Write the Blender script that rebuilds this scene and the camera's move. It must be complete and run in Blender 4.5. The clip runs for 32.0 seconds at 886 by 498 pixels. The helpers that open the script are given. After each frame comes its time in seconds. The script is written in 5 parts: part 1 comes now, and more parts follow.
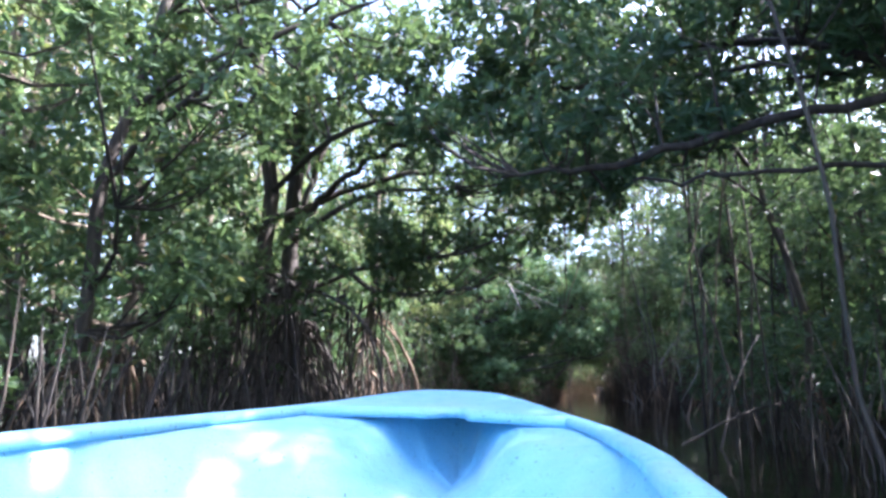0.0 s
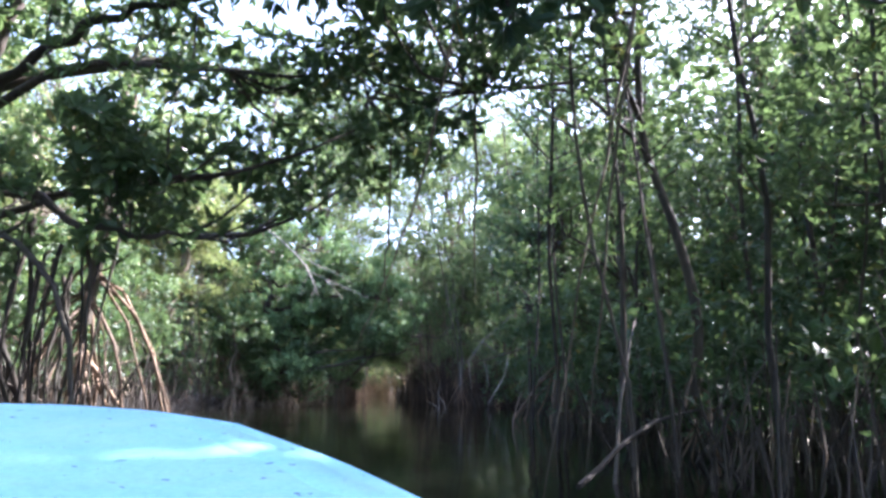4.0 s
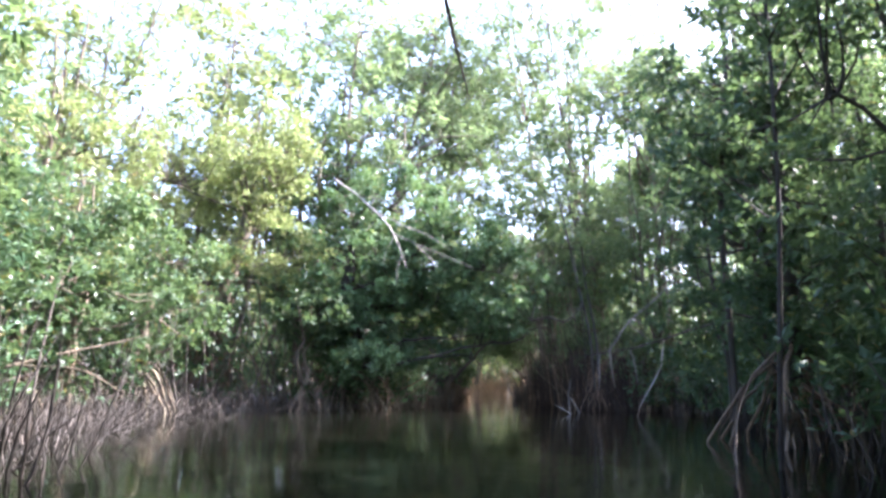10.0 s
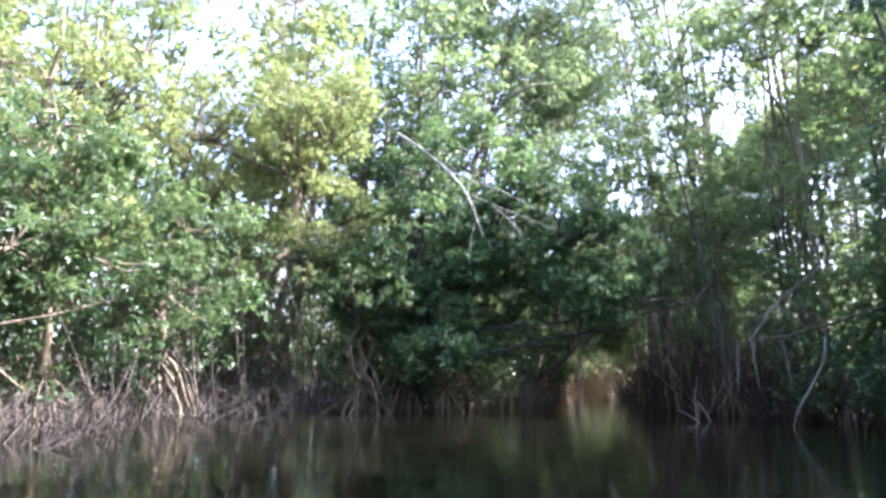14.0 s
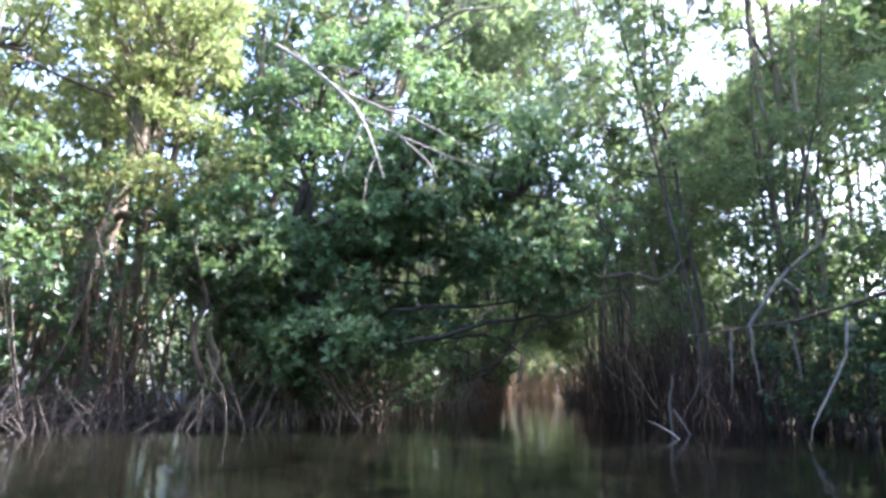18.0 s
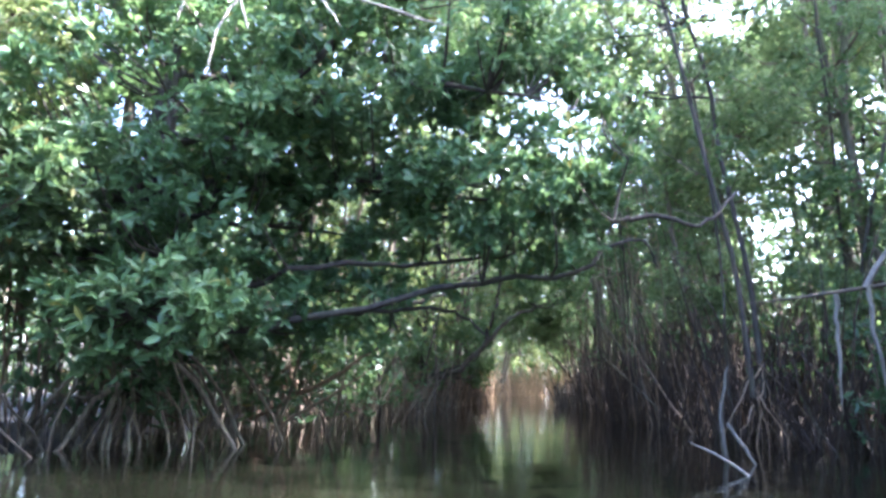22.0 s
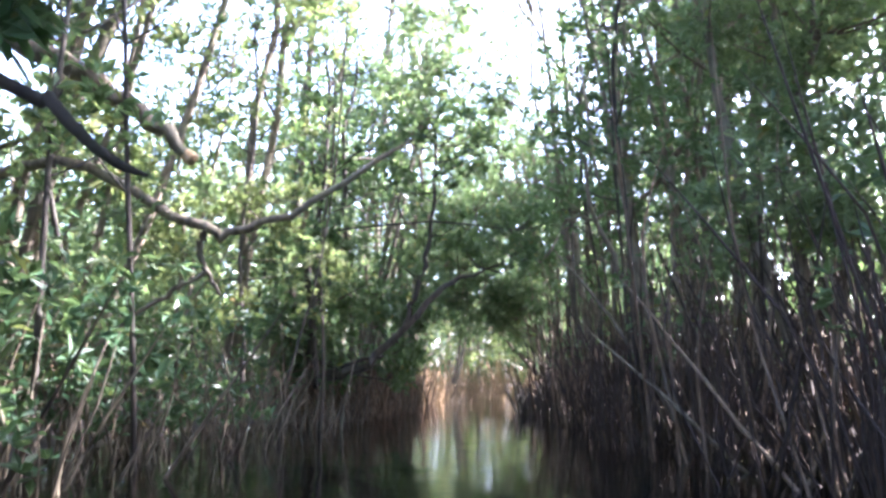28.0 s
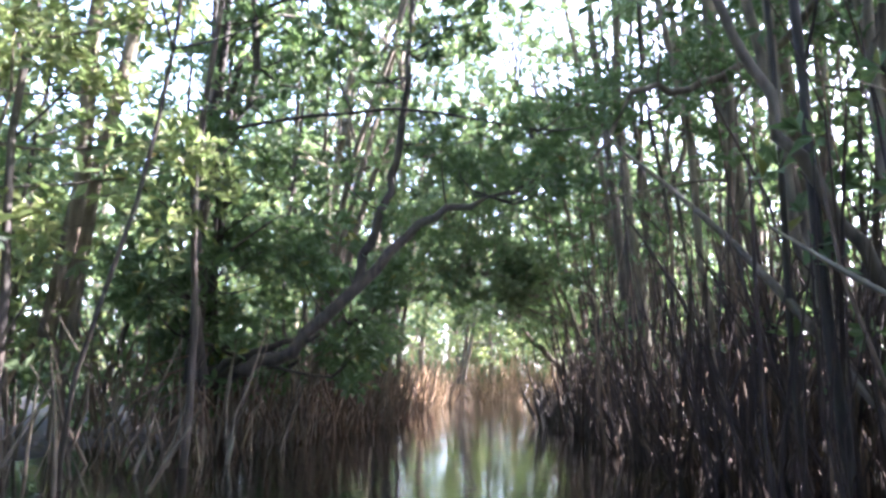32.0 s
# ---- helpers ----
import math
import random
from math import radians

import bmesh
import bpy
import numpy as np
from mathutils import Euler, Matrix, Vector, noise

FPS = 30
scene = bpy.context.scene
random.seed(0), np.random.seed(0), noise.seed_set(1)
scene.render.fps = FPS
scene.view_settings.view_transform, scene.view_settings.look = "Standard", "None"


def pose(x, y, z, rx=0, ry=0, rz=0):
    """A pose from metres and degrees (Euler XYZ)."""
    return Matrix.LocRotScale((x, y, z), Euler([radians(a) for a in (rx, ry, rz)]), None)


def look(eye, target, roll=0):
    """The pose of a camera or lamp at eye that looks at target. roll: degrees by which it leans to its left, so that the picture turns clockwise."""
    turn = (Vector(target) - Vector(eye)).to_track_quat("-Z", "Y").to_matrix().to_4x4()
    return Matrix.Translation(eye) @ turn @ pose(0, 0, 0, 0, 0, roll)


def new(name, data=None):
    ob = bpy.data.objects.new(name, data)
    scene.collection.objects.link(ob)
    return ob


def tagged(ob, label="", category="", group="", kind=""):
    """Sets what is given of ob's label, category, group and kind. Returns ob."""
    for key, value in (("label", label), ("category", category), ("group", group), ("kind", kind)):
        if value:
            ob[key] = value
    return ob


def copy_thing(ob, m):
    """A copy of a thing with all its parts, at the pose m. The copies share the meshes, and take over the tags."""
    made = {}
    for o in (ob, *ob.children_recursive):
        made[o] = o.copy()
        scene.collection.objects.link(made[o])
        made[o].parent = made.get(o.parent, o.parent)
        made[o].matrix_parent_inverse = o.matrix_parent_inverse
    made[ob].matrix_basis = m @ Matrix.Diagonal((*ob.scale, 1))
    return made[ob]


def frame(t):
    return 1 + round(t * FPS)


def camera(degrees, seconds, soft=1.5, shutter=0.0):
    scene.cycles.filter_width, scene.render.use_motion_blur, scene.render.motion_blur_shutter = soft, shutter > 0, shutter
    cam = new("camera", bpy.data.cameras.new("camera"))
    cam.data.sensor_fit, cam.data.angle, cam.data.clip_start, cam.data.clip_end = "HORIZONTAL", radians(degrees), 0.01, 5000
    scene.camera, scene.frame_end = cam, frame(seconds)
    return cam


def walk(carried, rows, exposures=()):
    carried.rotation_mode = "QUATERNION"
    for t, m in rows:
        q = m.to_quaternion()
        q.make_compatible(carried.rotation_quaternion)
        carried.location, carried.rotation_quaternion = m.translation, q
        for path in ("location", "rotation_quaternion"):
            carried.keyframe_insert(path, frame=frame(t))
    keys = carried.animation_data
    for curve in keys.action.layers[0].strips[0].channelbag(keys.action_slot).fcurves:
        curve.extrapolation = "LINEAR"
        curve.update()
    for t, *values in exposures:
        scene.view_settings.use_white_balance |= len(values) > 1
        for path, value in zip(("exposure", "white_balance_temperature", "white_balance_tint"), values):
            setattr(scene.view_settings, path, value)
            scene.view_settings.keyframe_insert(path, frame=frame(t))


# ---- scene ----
cam = camera(64.3, 32.0, 3.0)
EXPOSURES = [(0.0, 3.3, 5550.0, 24.0), (4.0, 3.45, 5700.0, 24.0), (8.0, 3.7, 5800.0, 25.0), (13.0, 3.45, 5800.0, 25.0), (18.0, 3.75, 5700.0, 25.0),
             (21.0, 4.4, 5500.0, 21.0), (23.0, 4.65, 5500.0, 22.0), (26.0, 4.75, 5550.0, 23.0), (29.0, 4.5, 5700.0, 28.0), (32.0, 4.65, 5700.0, 28.0)]
PATH = [
    (0, (1.818, 4.137, 0.684), (1.755, 6.099, 1.067), -0.1),
    (0.5, (1.87, 4.592, 0.683), (1.88, 6.555, 1.065), -0.1),
    (1, (1.898, 5.05, 0.681), (1.983, 7.011, 1.064), -0.1),
    (1.5, (1.914, 5.507, 0.677), (2.075, 7.463, 1.058), -0.1),
    (2, (1.938, 5.935, 0.677), (2.178, 7.883, 1.06), 0.1),
    (2.5, (1.967, 6.353, 0.689), (2.278, 8.292, 1.07), 0.5),
    (3, (2.009, 6.753, 0.693), (2.39, 8.679, 1.073), 0.9),
    (3.5, (2.037, 7.112, 0.694), (2.48, 9.025, 1.076), 1.1),
    (4, (2.055, 7.458, 0.694), (2.549, 9.358, 1.077), 0.5),
    (4.5, (2.087, 7.835, 0.692), (2.61, 9.727, 1.076), -0.3),
    (6.5, (2.44, 9.553, 0.684), (2.953, 11.448, 1.065), 0.7),
    (7, (2.561, 10.024, 0.689), (3.045, 11.927, 1.07), 1.2),
    (7.5, (2.678, 10.515, 0.688), (3.127, 12.427, 1.068), 0.7),
    (8, (2.787, 11.015, 0.69), (3.189, 12.936, 1.071), 0.8),
    (8.5, (2.887, 11.517, 0.687), (3.238, 13.449, 1.064), 0.9),
    (9, (2.976, 12.006, 0.686), (3.273, 13.948, 1.062), 0.7),
    (9.5, (3.059, 12.474, 0.687), (3.299, 14.424, 1.063), 0.7),
    (10, (3.156, 12.916, 0.69), (3.333, 14.873, 1.064), 0.6),
    (10.5, (3.24, 13.355, 0.689), (3.352, 15.316, 1.061), 0.5),
    (11, (3.307, 13.789, 0.686), (3.356, 15.753, 1.059), 0.5),
    (11.5, (3.373, 14.209, 0.686), (3.357, 16.175, 1.054), 0.9),
    (12, (3.435, 14.624, 0.688), (3.365, 16.589, 1.054), 0.4),
    (12.5, (3.501, 15.036, 0.689), (3.389, 17.0, 1.05), 1.2),
    (13, (3.563, 15.445, 0.689), (3.437, 17.409, 1.046), 1.9),
    (13.5, (3.622, 15.857, 0.687), (3.506, 17.82, 1.047), 1.3),
    (14, (3.683, 16.284, 0.688), (3.584, 18.249, 1.05), 1.2),
    (14.5, (3.75, 16.736, 0.689), (3.669, 18.701, 1.049), 1.6),
    (16.5, (4.078, 18.692, 0.691), (4.082, 20.658, 1.057), 1.2),
    (17, (4.167, 19.17, 0.691), (4.189, 21.136, 1.059), 1.1),
    (17.5, (4.256, 19.646, 0.692), (4.292, 21.612, 1.061), 1.0),
    (18, (4.346, 20.131, 0.69), (4.394, 22.096, 1.058), 1.1),
    (18.5, (4.439, 20.629, 0.687), (4.499, 22.594, 1.055), 1.1),
    (19, (4.54, 21.121, 0.688), (4.607, 23.086, 1.056), 1.2),
    (19.5, (4.635, 21.614, 0.69), (4.708, 23.579, 1.058), 1.2),
    (20, (4.726, 22.095, 0.69), (4.802, 24.059, 1.057), 1.1),
    (20.5, (4.82, 22.58, 0.686), (4.899, 24.545, 1.053), 1.2),
    (21, (4.912, 23.066, 0.684), (4.991, 25.031, 1.051), 1.2),
    (21.5, (5.004, 23.529, 0.683), (5.082, 25.493, 1.051), 1.1),
    (22, (5.094, 23.997, 0.675), (5.172, 25.961, 1.043), 1.2),
    (22.5, (5.192, 24.469, 0.675), (5.273, 26.433, 1.041), 1.4),
    (23, (5.3, 24.929, 0.68), (5.384, 26.894, 1.045), 1.5),
    (23.5, (5.4, 25.425, 0.679), (5.498, 27.389, 1.044), 1.7),
    (24, (5.514, 25.912, 0.686), (5.628, 27.876, 1.051), 1.3),
    (24.5, (5.622, 26.387, 0.692), (5.752, 28.349, 1.061), 0.4),
    (25, (5.734, 26.86, 0.698), (5.875, 28.82, 1.07), 0.3),
    (25.5, (5.854, 27.351, 0.699), (6.006, 29.311, 1.07), 0.3),
    (26, (5.992, 27.837, 0.692), (6.155, 29.795, 1.063), 0.4),
    (26.5, (6.119, 28.303, 0.69), (6.29, 30.261, 1.062), 0.5),
    (28.5, (6.552, 30.289, 0.684), (6.711, 32.248, 1.055), 0.6),
    (29, (6.65, 30.822, 0.682), (6.794, 32.782, 1.054), 0.7),
    (29.5, (6.746, 31.378, 0.676), (6.88, 33.339, 1.046), 0.2),
    (30, (6.842, 31.932, 0.677), (6.968, 33.894, 1.046), 0.1),
    (30.5, (6.94, 32.49, 0.699), (7.059, 34.452, 1.067), 0.6),
    (31, (7.039, 33.073, 0.693), (7.156, 35.036, 1.06), 0.6),
    (31.5, (7.143, 33.681, 0.692), (7.26, 35.643, 1.059), 0.9),
    (32, (7.249, 34.286, 0.69), (7.367, 36.248, 1.06), 1.0),
]
walk(cam, [(t, look(eye, target, roll)) for t, eye, target, roll in PATH], EXPOSURES)

# ---- world and sun ----
SUN_AZ, SUN_EL = 80.0, 46.0     # degrees clockwise from +y, and above the horizon
world = bpy.data.worlds.new("sky")
scene.world = world
world.use_nodes = True
wn = world.node_tree
sky = wn.nodes.new("ShaderNodeTexSky")
sky.sky_type, sky.sun_disc = "NISHITA", False
sky.sun_elevation, sky.sun_rotation = radians(SUN_EL), radians(SUN_AZ)
sky.air_density, sky.dust_density, sky.ozone_density = 1.0, 4.0, 1.0
wn.links.new(sky.outputs[0], wn.nodes["Background"].inputs[0])
wn.nodes["Background"].inputs[1].default_value = 0.12
sun = new("sun", bpy.data.lights.new("sun", "SUN"))
sun.data.energy, sun.data.angle, sun.data.color = 3.4, radians(0.6), (1.0, 0.95, 0.86)
sa, se = radians(SUN_AZ), radians(SUN_EL)
sun.matrix_world = look((math.sin(sa) * math.cos(se) * 40, math.cos(sa) * math.cos(se) * 40 + 25, math.sin(se) * 40), (0, 25, 0))


# ---- materials ----
def material(name):
    m = bpy.data.materials.new(name)
    m.use_nodes = True
    n = m.node_tree.nodes
    return m, n, m.node_tree.links, n["Principled BSDF"]


def noise_node(n, l, scale, detail=4.0, stretch=None):
    co = n.new("ShaderNodeTexCoord")
    t = n.new("ShaderNodeTexNoise")
    t.inputs["Scale"].default_value, t.inputs["Detail"].default_value = scale, detail
    if stretch:
        mp = n.new("ShaderNodeMapping")
        mp.inputs["Scale"].default_value = stretch
        l.new(co.outputs["Object"], mp.inputs[0])
        l.new(mp.outputs[0], t.inputs["Vector"])
    else:
        l.new(co.outputs["Object"], t.inputs["Vector"])
    return t.outputs["Fac"]


def ramp(n, l, fac, *stops):
    r = n.new("ShaderNodeValToRGB")
    e = r.color_ramp.elements
    while len(e) < len(stops):
        e.new(0.5)
    for k, (p, c) in zip(e, stops):
        k.position, k.color = p, (*c, 1)
    l.new(fac, r.inputs[0])
    return r.outputs[0]


def mixed(n, l, fac, a, b, mode="MIX"):
    x = n.new("ShaderNodeMix")
    x.data_type, x.blend_type = "RGBA", mode
    for s, v in ((0, fac), (6, a), (7, b)):
        if hasattr(v, "is_linked"):
            l.new(v, x.inputs[s])
        else:
            x.inputs[s].default_value = v if s == 0 else (*v, 1)
    return x.outputs[2]


def bump(n, l, bsdf, fac, strength, dist):
    b = n.new("ShaderNodeBump")
    b.inputs["Strength"].default_value, b.inputs["Distance"].default_value = strength, dist
    l.new(fac, b.inputs["Height"])
    l.new(b.outputs[0], bsdf.inputs["Normal"])


def leaf_material(name, dark, mid, light, through_amount=0.38, rough=0.45):
    m, n, l, b = material(name)
    g = n.new("ShaderNodeNewGeometry")
    col = ramp(n, l, g.outputs["Random Per Island"], (0.0, dark), (0.5, mid), (0.9, light), (0.965, light), (0.985, (0.30, 0.24, 0.03)), (1.0, (0.25, 0.09, 0.02)))
    col = mixed(n, l, 0.35, col, ramp(n, l, noise_node(n, l, 0.7, 3), (0.3, dark), (0.7, light)))
    col = mixed(n, l, 0.18, col, ramp(n, l, noise_node(n, l, 40, 2), (0.3, dark), (0.7, light)))
    l.new(col, b.inputs["Base Color"])
    b.inputs["Roughness"].default_value = rough
    b.inputs["Specular IOR Level"].default_value = 0.42
    t = n.new("ShaderNodeBsdfTranslucent")
    l.new(mixed(n, l, 0.5, col, (0.23, 0.34, 0.11)), t.inputs[0])
    mx = n.new("ShaderNodeMixShader")
    mx.inputs[0].default_value = through_amount
    l.new(b.outputs[0], mx.inputs[1])
    l.new(t.outputs[0], mx.inputs[2])
    l.new(mx.outputs[0], n["Material Output"].inputs[0])
    return m


def bark_material(name, dark, light, stain, scale=18.0):
    m, n, l, b = material(name)
    f = noise_node(n, l, scale, 6, (1, 1, 0.25))
    col = ramp(n, l, f, (0.3, dark), (0.7, light))
    o = n.new("ShaderNodeObjectInfo")
    col = mixed(n, l, ramp(n, l, noise_node(n, l, 2.2, 3), (0.45, (0, 0, 0)), (0.75, (0.8, 0.8, 0.8))), col, stain)
    v = n.new("ShaderNodeHueSaturation")
    mr = n.new("ShaderNodeMapRange")
    mr.inputs[3].default_value, mr.inputs[4].default_value = 0.65, 1.35
    l.new(o.outputs["Random"], mr.inputs[0])
    l.new(mr.outputs[0], v.inputs["Value"])
    l.new(col, v.inputs["Color"])
    l.new(v.outputs[0], b.inputs["Base Color"])
    b.inputs["Roughness"].default_value = 0.85
    bump(n, l, b, f, 0.9, 0.02)
    return m


LEAF = leaf_material("mangrove_leaf", (0.018, 0.046, 0.020), (0.041, 0.087, 0.036), (0.09, 0.152, 0.055))
# Lit copy of the leaf: sunshine on the crowns put into its colour.
LEAF_SUN = leaf_material("sun_yellow_leaf", (0.07, 0.095, 0.035), (0.17, 0.20, 0.065), (0.33, 0.34, 0.13), 0.5)
# Shaded copy of the leaf: the banks' shade is put into its colour.
LEAF_SHADE = leaf_material("shade_dark_leaf", (0.015, 0.041, 0.020), (0.029, 0.075, 0.032), (0.06, 0.124, 0.049), 0.28)
# Slightly glossier leaf, lightened so that skylight on the bush is in the colour.
LEAF_BUSH = leaf_material("skylit_glossy_leaf", (0.032, 0.08, 0.036), (0.062, 0.142, 0.057), (0.135, 0.23, 0.092), 0.34, 0.4)
# Haze and glare are put into this paler, more see-through leaf colour.
LEAF_HAZE = leaf_material("haze_pale_leaf", (0.06, 0.096, 0.052), (0.11, 0.158, 0.077), (0.20, 0.248, 0.118), 0.54)
BARK = bark_material("grey_brown_bark", (0.042, 0.033, 0.022), (0.20, 0.158, 0.105), (0.125, 0.125, 0.078))
# Darker copy of the bark, with the shade under crowns put into its colour.
BARK_DARK = bark_material("shade_dark_bark", (0.018, 0.015, 0.012), (0.075, 0.058, 0.042), (0.05, 0.052, 0.034))
ROOT = bark_material("brown_root_bark", (0.07, 0.045, 0.028), (0.22, 0.15, 0.09), (0.12, 0.10, 0.075), 25)
BRUSH = bark_material("dark_grey_brown_brush", (0.02, 0.017, 0.014), (0.092, 0.076, 0.06), (0.062, 0.057, 0.048), 25)
DEAD = bark_material("bleached_dead_wood", (0.13, 0.12, 0.105), (0.28, 0.26, 0.23), (0.17, 0.16, 0.13), 30)
# Darker copy of the root bark: deep shade of the stilt roots put into colour.
ROOT_SHADE = bark_material("shade_dark_root", (0.020, 0.013, 0.009), (0.085, 0.052, 0.031), (0.045, 0.034, 0.025), 25)
# Sunlight at the bend put into an orange root colour; also the sawn wood.
SUN_AND_SAWN = bark_material("sunlit_and_sawn_wood", (0.19, 0.115, 0.055), (0.40, 0.27, 0.15), (0.26, 0.19, 0.11), 25)


def mud_material():
    m, n, l, b = material("mud_with_leaf_litter")
    a = noise_node(n, l, 1.3, 5)
    v = n.new("ShaderNodeTexVoronoi")
    v.inputs["Scale"].default_value = 14
    co = n.new("ShaderNodeTexCoord")
    l.new(co.outputs["Object"], v.inputs["Vector"])
    col = ramp(n, l, a, (0.3, (0.010, 0.008, 0.006)), (0.7, (0.028, 0.022, 0.016)))
    bw = n.new("ShaderNodeRGBToBW")
    l.new(v.outputs["Color"], bw.inputs[0])
    lit = ramp(n, l, bw.outputs[0], (0.55, (0, 0, 0)), (0.62, (1, 1, 1)))
    col = mixed(n, l, lit, col, (0.045, 0.031, 0.019))
    l.new(col, b.inputs["Base Color"])
    b.inputs["Roughness"].default_value = 0.7
    bump(n, l, b, noise_node(n, l, 9, 6), 0.7, 0.05)
    return m


MUD = mud_material()


def water_material():
    m, n, l, b = material("dark_still_water")
    l.new(ramp(n, l, noise_node(n, l, 0.5, 3), (0.3, (0.002, 0.0025, 0.0015)), (0.7, (0.006, 0.006, 0.0035))), b.inputs["Base Color"])
    b.inputs["Roughness"].default_value = 0.035
    b.inputs["IOR"].default_value = 1.33
    a = noise_node(n, l, 2.2, 2, (1, 0.55, 1))
    c = noise_node(n, l, 11, 2)
    s = n.new("ShaderNodeMath")
    s.operation = "MULTIPLY_ADD"
    s.inputs[1].default_value = 0.22
    l.new(c, s.inputs[0])
    l.new(a, s.inputs[2])
    bump(n, l, b, s.outputs[0], 0.16, 0.05)
    return m


WATER = water_material()


def paint_material(name, base, worn):
    m, n, l, b = material(name)
    f = noise_node(n, l, 5, 5)
    col = mixed(n, l, ramp(n, l, f, (0.48, (0, 0, 0)), (0.75, (0.6, 0.6, 0.6))), base, worn)
    sp = noise_node(n, l, 55, 2)
    col = mixed(n, l, ramp(n, l, sp, (0.675, (0, 0, 0)), (0.70, (0.85, 0.85, 0.85))), col, (0.03, 0.06, 0.09))
    col = mixed(n, l, ramp(n, l, noise_node(n, l, 2.6, 6), (0.5, (0, 0, 0)), (0.8, (0.35, 0.35, 0.35))), col, (0.42, 0.50, 0.52))
    col = mixed(n, l, ramp(n, l, noise_node(n, l, 130, 3), (0.35, (0.22, 0.22, 0.22)), (0.6, (0, 0, 0))), col, (0.12, 0.30, 0.38))
    l.new(col, b.inputs["Base Color"])
    l.new(ramp(n, l, noise_node(n, l, 12, 4), (0.3, (0.32, 0.32, 0.32)), (0.7, (0.55, 0.55, 0.55))), b.inputs["Roughness"])
    bump(n, l, b, noise_node(n, l, 26, 7), 0.5, 0.008)
    return m


PAINT = paint_material("sky_blue_boat_paint", (0.29, 0.60, 0.75), (0.40, 0.69, 0.80))


# ---- mesh tools ----
def mesh_of(name, verts, faces, mat, smooth=True):
    """faces: an array of shape (n, 4), or (n, 3)."""
    me = bpy.data.meshes.new(name)
    verts, faces = np.asarray(verts, np.float32), np.asarray(faces, np.int32)
    k = faces.shape[1]
    me.vertices.add(len(verts))
    me.vertices.foreach_set("co", verts.ravel())
    me.loops.add(faces.size)
    me.loops.foreach_set("vertex_index", faces.ravel())
    me.polygons.add(len(faces))
    me.polygons.foreach_set("loop_start", np.arange(0, faces.size, k, dtype=np.int32))
    me.polygons.foreach_set("loop_total", np.full(len(faces), k, np.int32))
    me.polygons.foreach_set("use_smooth", np.full(len(faces), smooth))
    me.update()
    me.validate()
    me.materials.append(mat)
    return me


def part(name, me, parent, label=""):
    ob = new(name, me)
    ob.parent = parent
    if label:
        tagged(ob, label)
    return ob


def thing(name, at, label, category, group="", kind=""):
    ob = new(name)
    ob.location = at
    ob.empty_display_size = 0.2
    return tagged(ob, label, category, group, kind)


def curve_through(points, n):
    """Catmull-Rom through the points, n samples."""
    p = np.asarray(points, float)
    p = np.vstack([2 * p[0] - p[1], p, 2 * p[-1] - p[-2]])
    out = []
    for u in np.linspace(0, len(p) - 3 - 1e-6, n):
        i = int(u)
        f = u - i
        a, b, c, d = p[i:i + 4]
        out.append(0.5 * (2 * b + (c - a) * f + (2 * a - 5 * b + 4 * c - d) * f * f + (3 * b - a - 3 * c + d) * f ** 3))
    return np.array(out)


def tube(points, radii, sides=6):
    """Vertices and quads of a tapered tube, closed at both ends by its narrowing."""
    p = np.asarray(points, float)
    r = np.interp(np.linspace(0, 1, len(p)), np.linspace(0, 1, len(radii)), radii)
    r[-1] *= 0.4
    t = np.gradient(p, axis=0)
    t /= np.linalg.norm(t, axis=1, keepdims=True) + 1e-9
    ref = np.where(np.abs(t[:, 2:3]) > 0.9, [[1.0, 0, 0]], [[0, 0, 1.0]])
    u = np.cross(t, ref)
    u /= np.linalg.norm(u, axis=1, keepdims=True) + 1e-9
    w = np.cross(t, u)
    a = np.linspace(0, 2 * np.pi, sides, endpoint=False)
    ring = p[:, None] + r[:, None, None] * (np.cos(a)[None, :, None] * u[:, None] + np.sin(a)[None, :, None] * w[:, None])
    v = ring.reshape(-1, 3)
    i = np.arange(len(p) - 1)[:, None] * sides
    j = np.arange(sides)[None]
    k = (j + 1) % sides
    f = np.stack([i + j, i + k, i + sides + k, i + sides + j], -1).reshape(-1, 4)
    return v, f


def joined(pieces):
    vs, fs, n = [], [], 0
    for v, f in pieces:
        vs.append(v)
        fs.append(f + n)
        n += len(v)
    return np.vstack(vs), np.vstack(fs)


def wobble(rng, a, b, n, amount):
    """A line from a to b with a wander."""
    a, b = np.asarray(a, float), np.asarray(b, float)
    t = np.linspace(0, 1, n)[:, None]
    off = rng.normal(0, amount, (n, 3))
    off[0] = off[-1] = 0
    return a + (b - a) * t + off


def unit(v):
    return v / (np.linalg.norm(v, axis=-1, keepdims=True) + 1e-9)


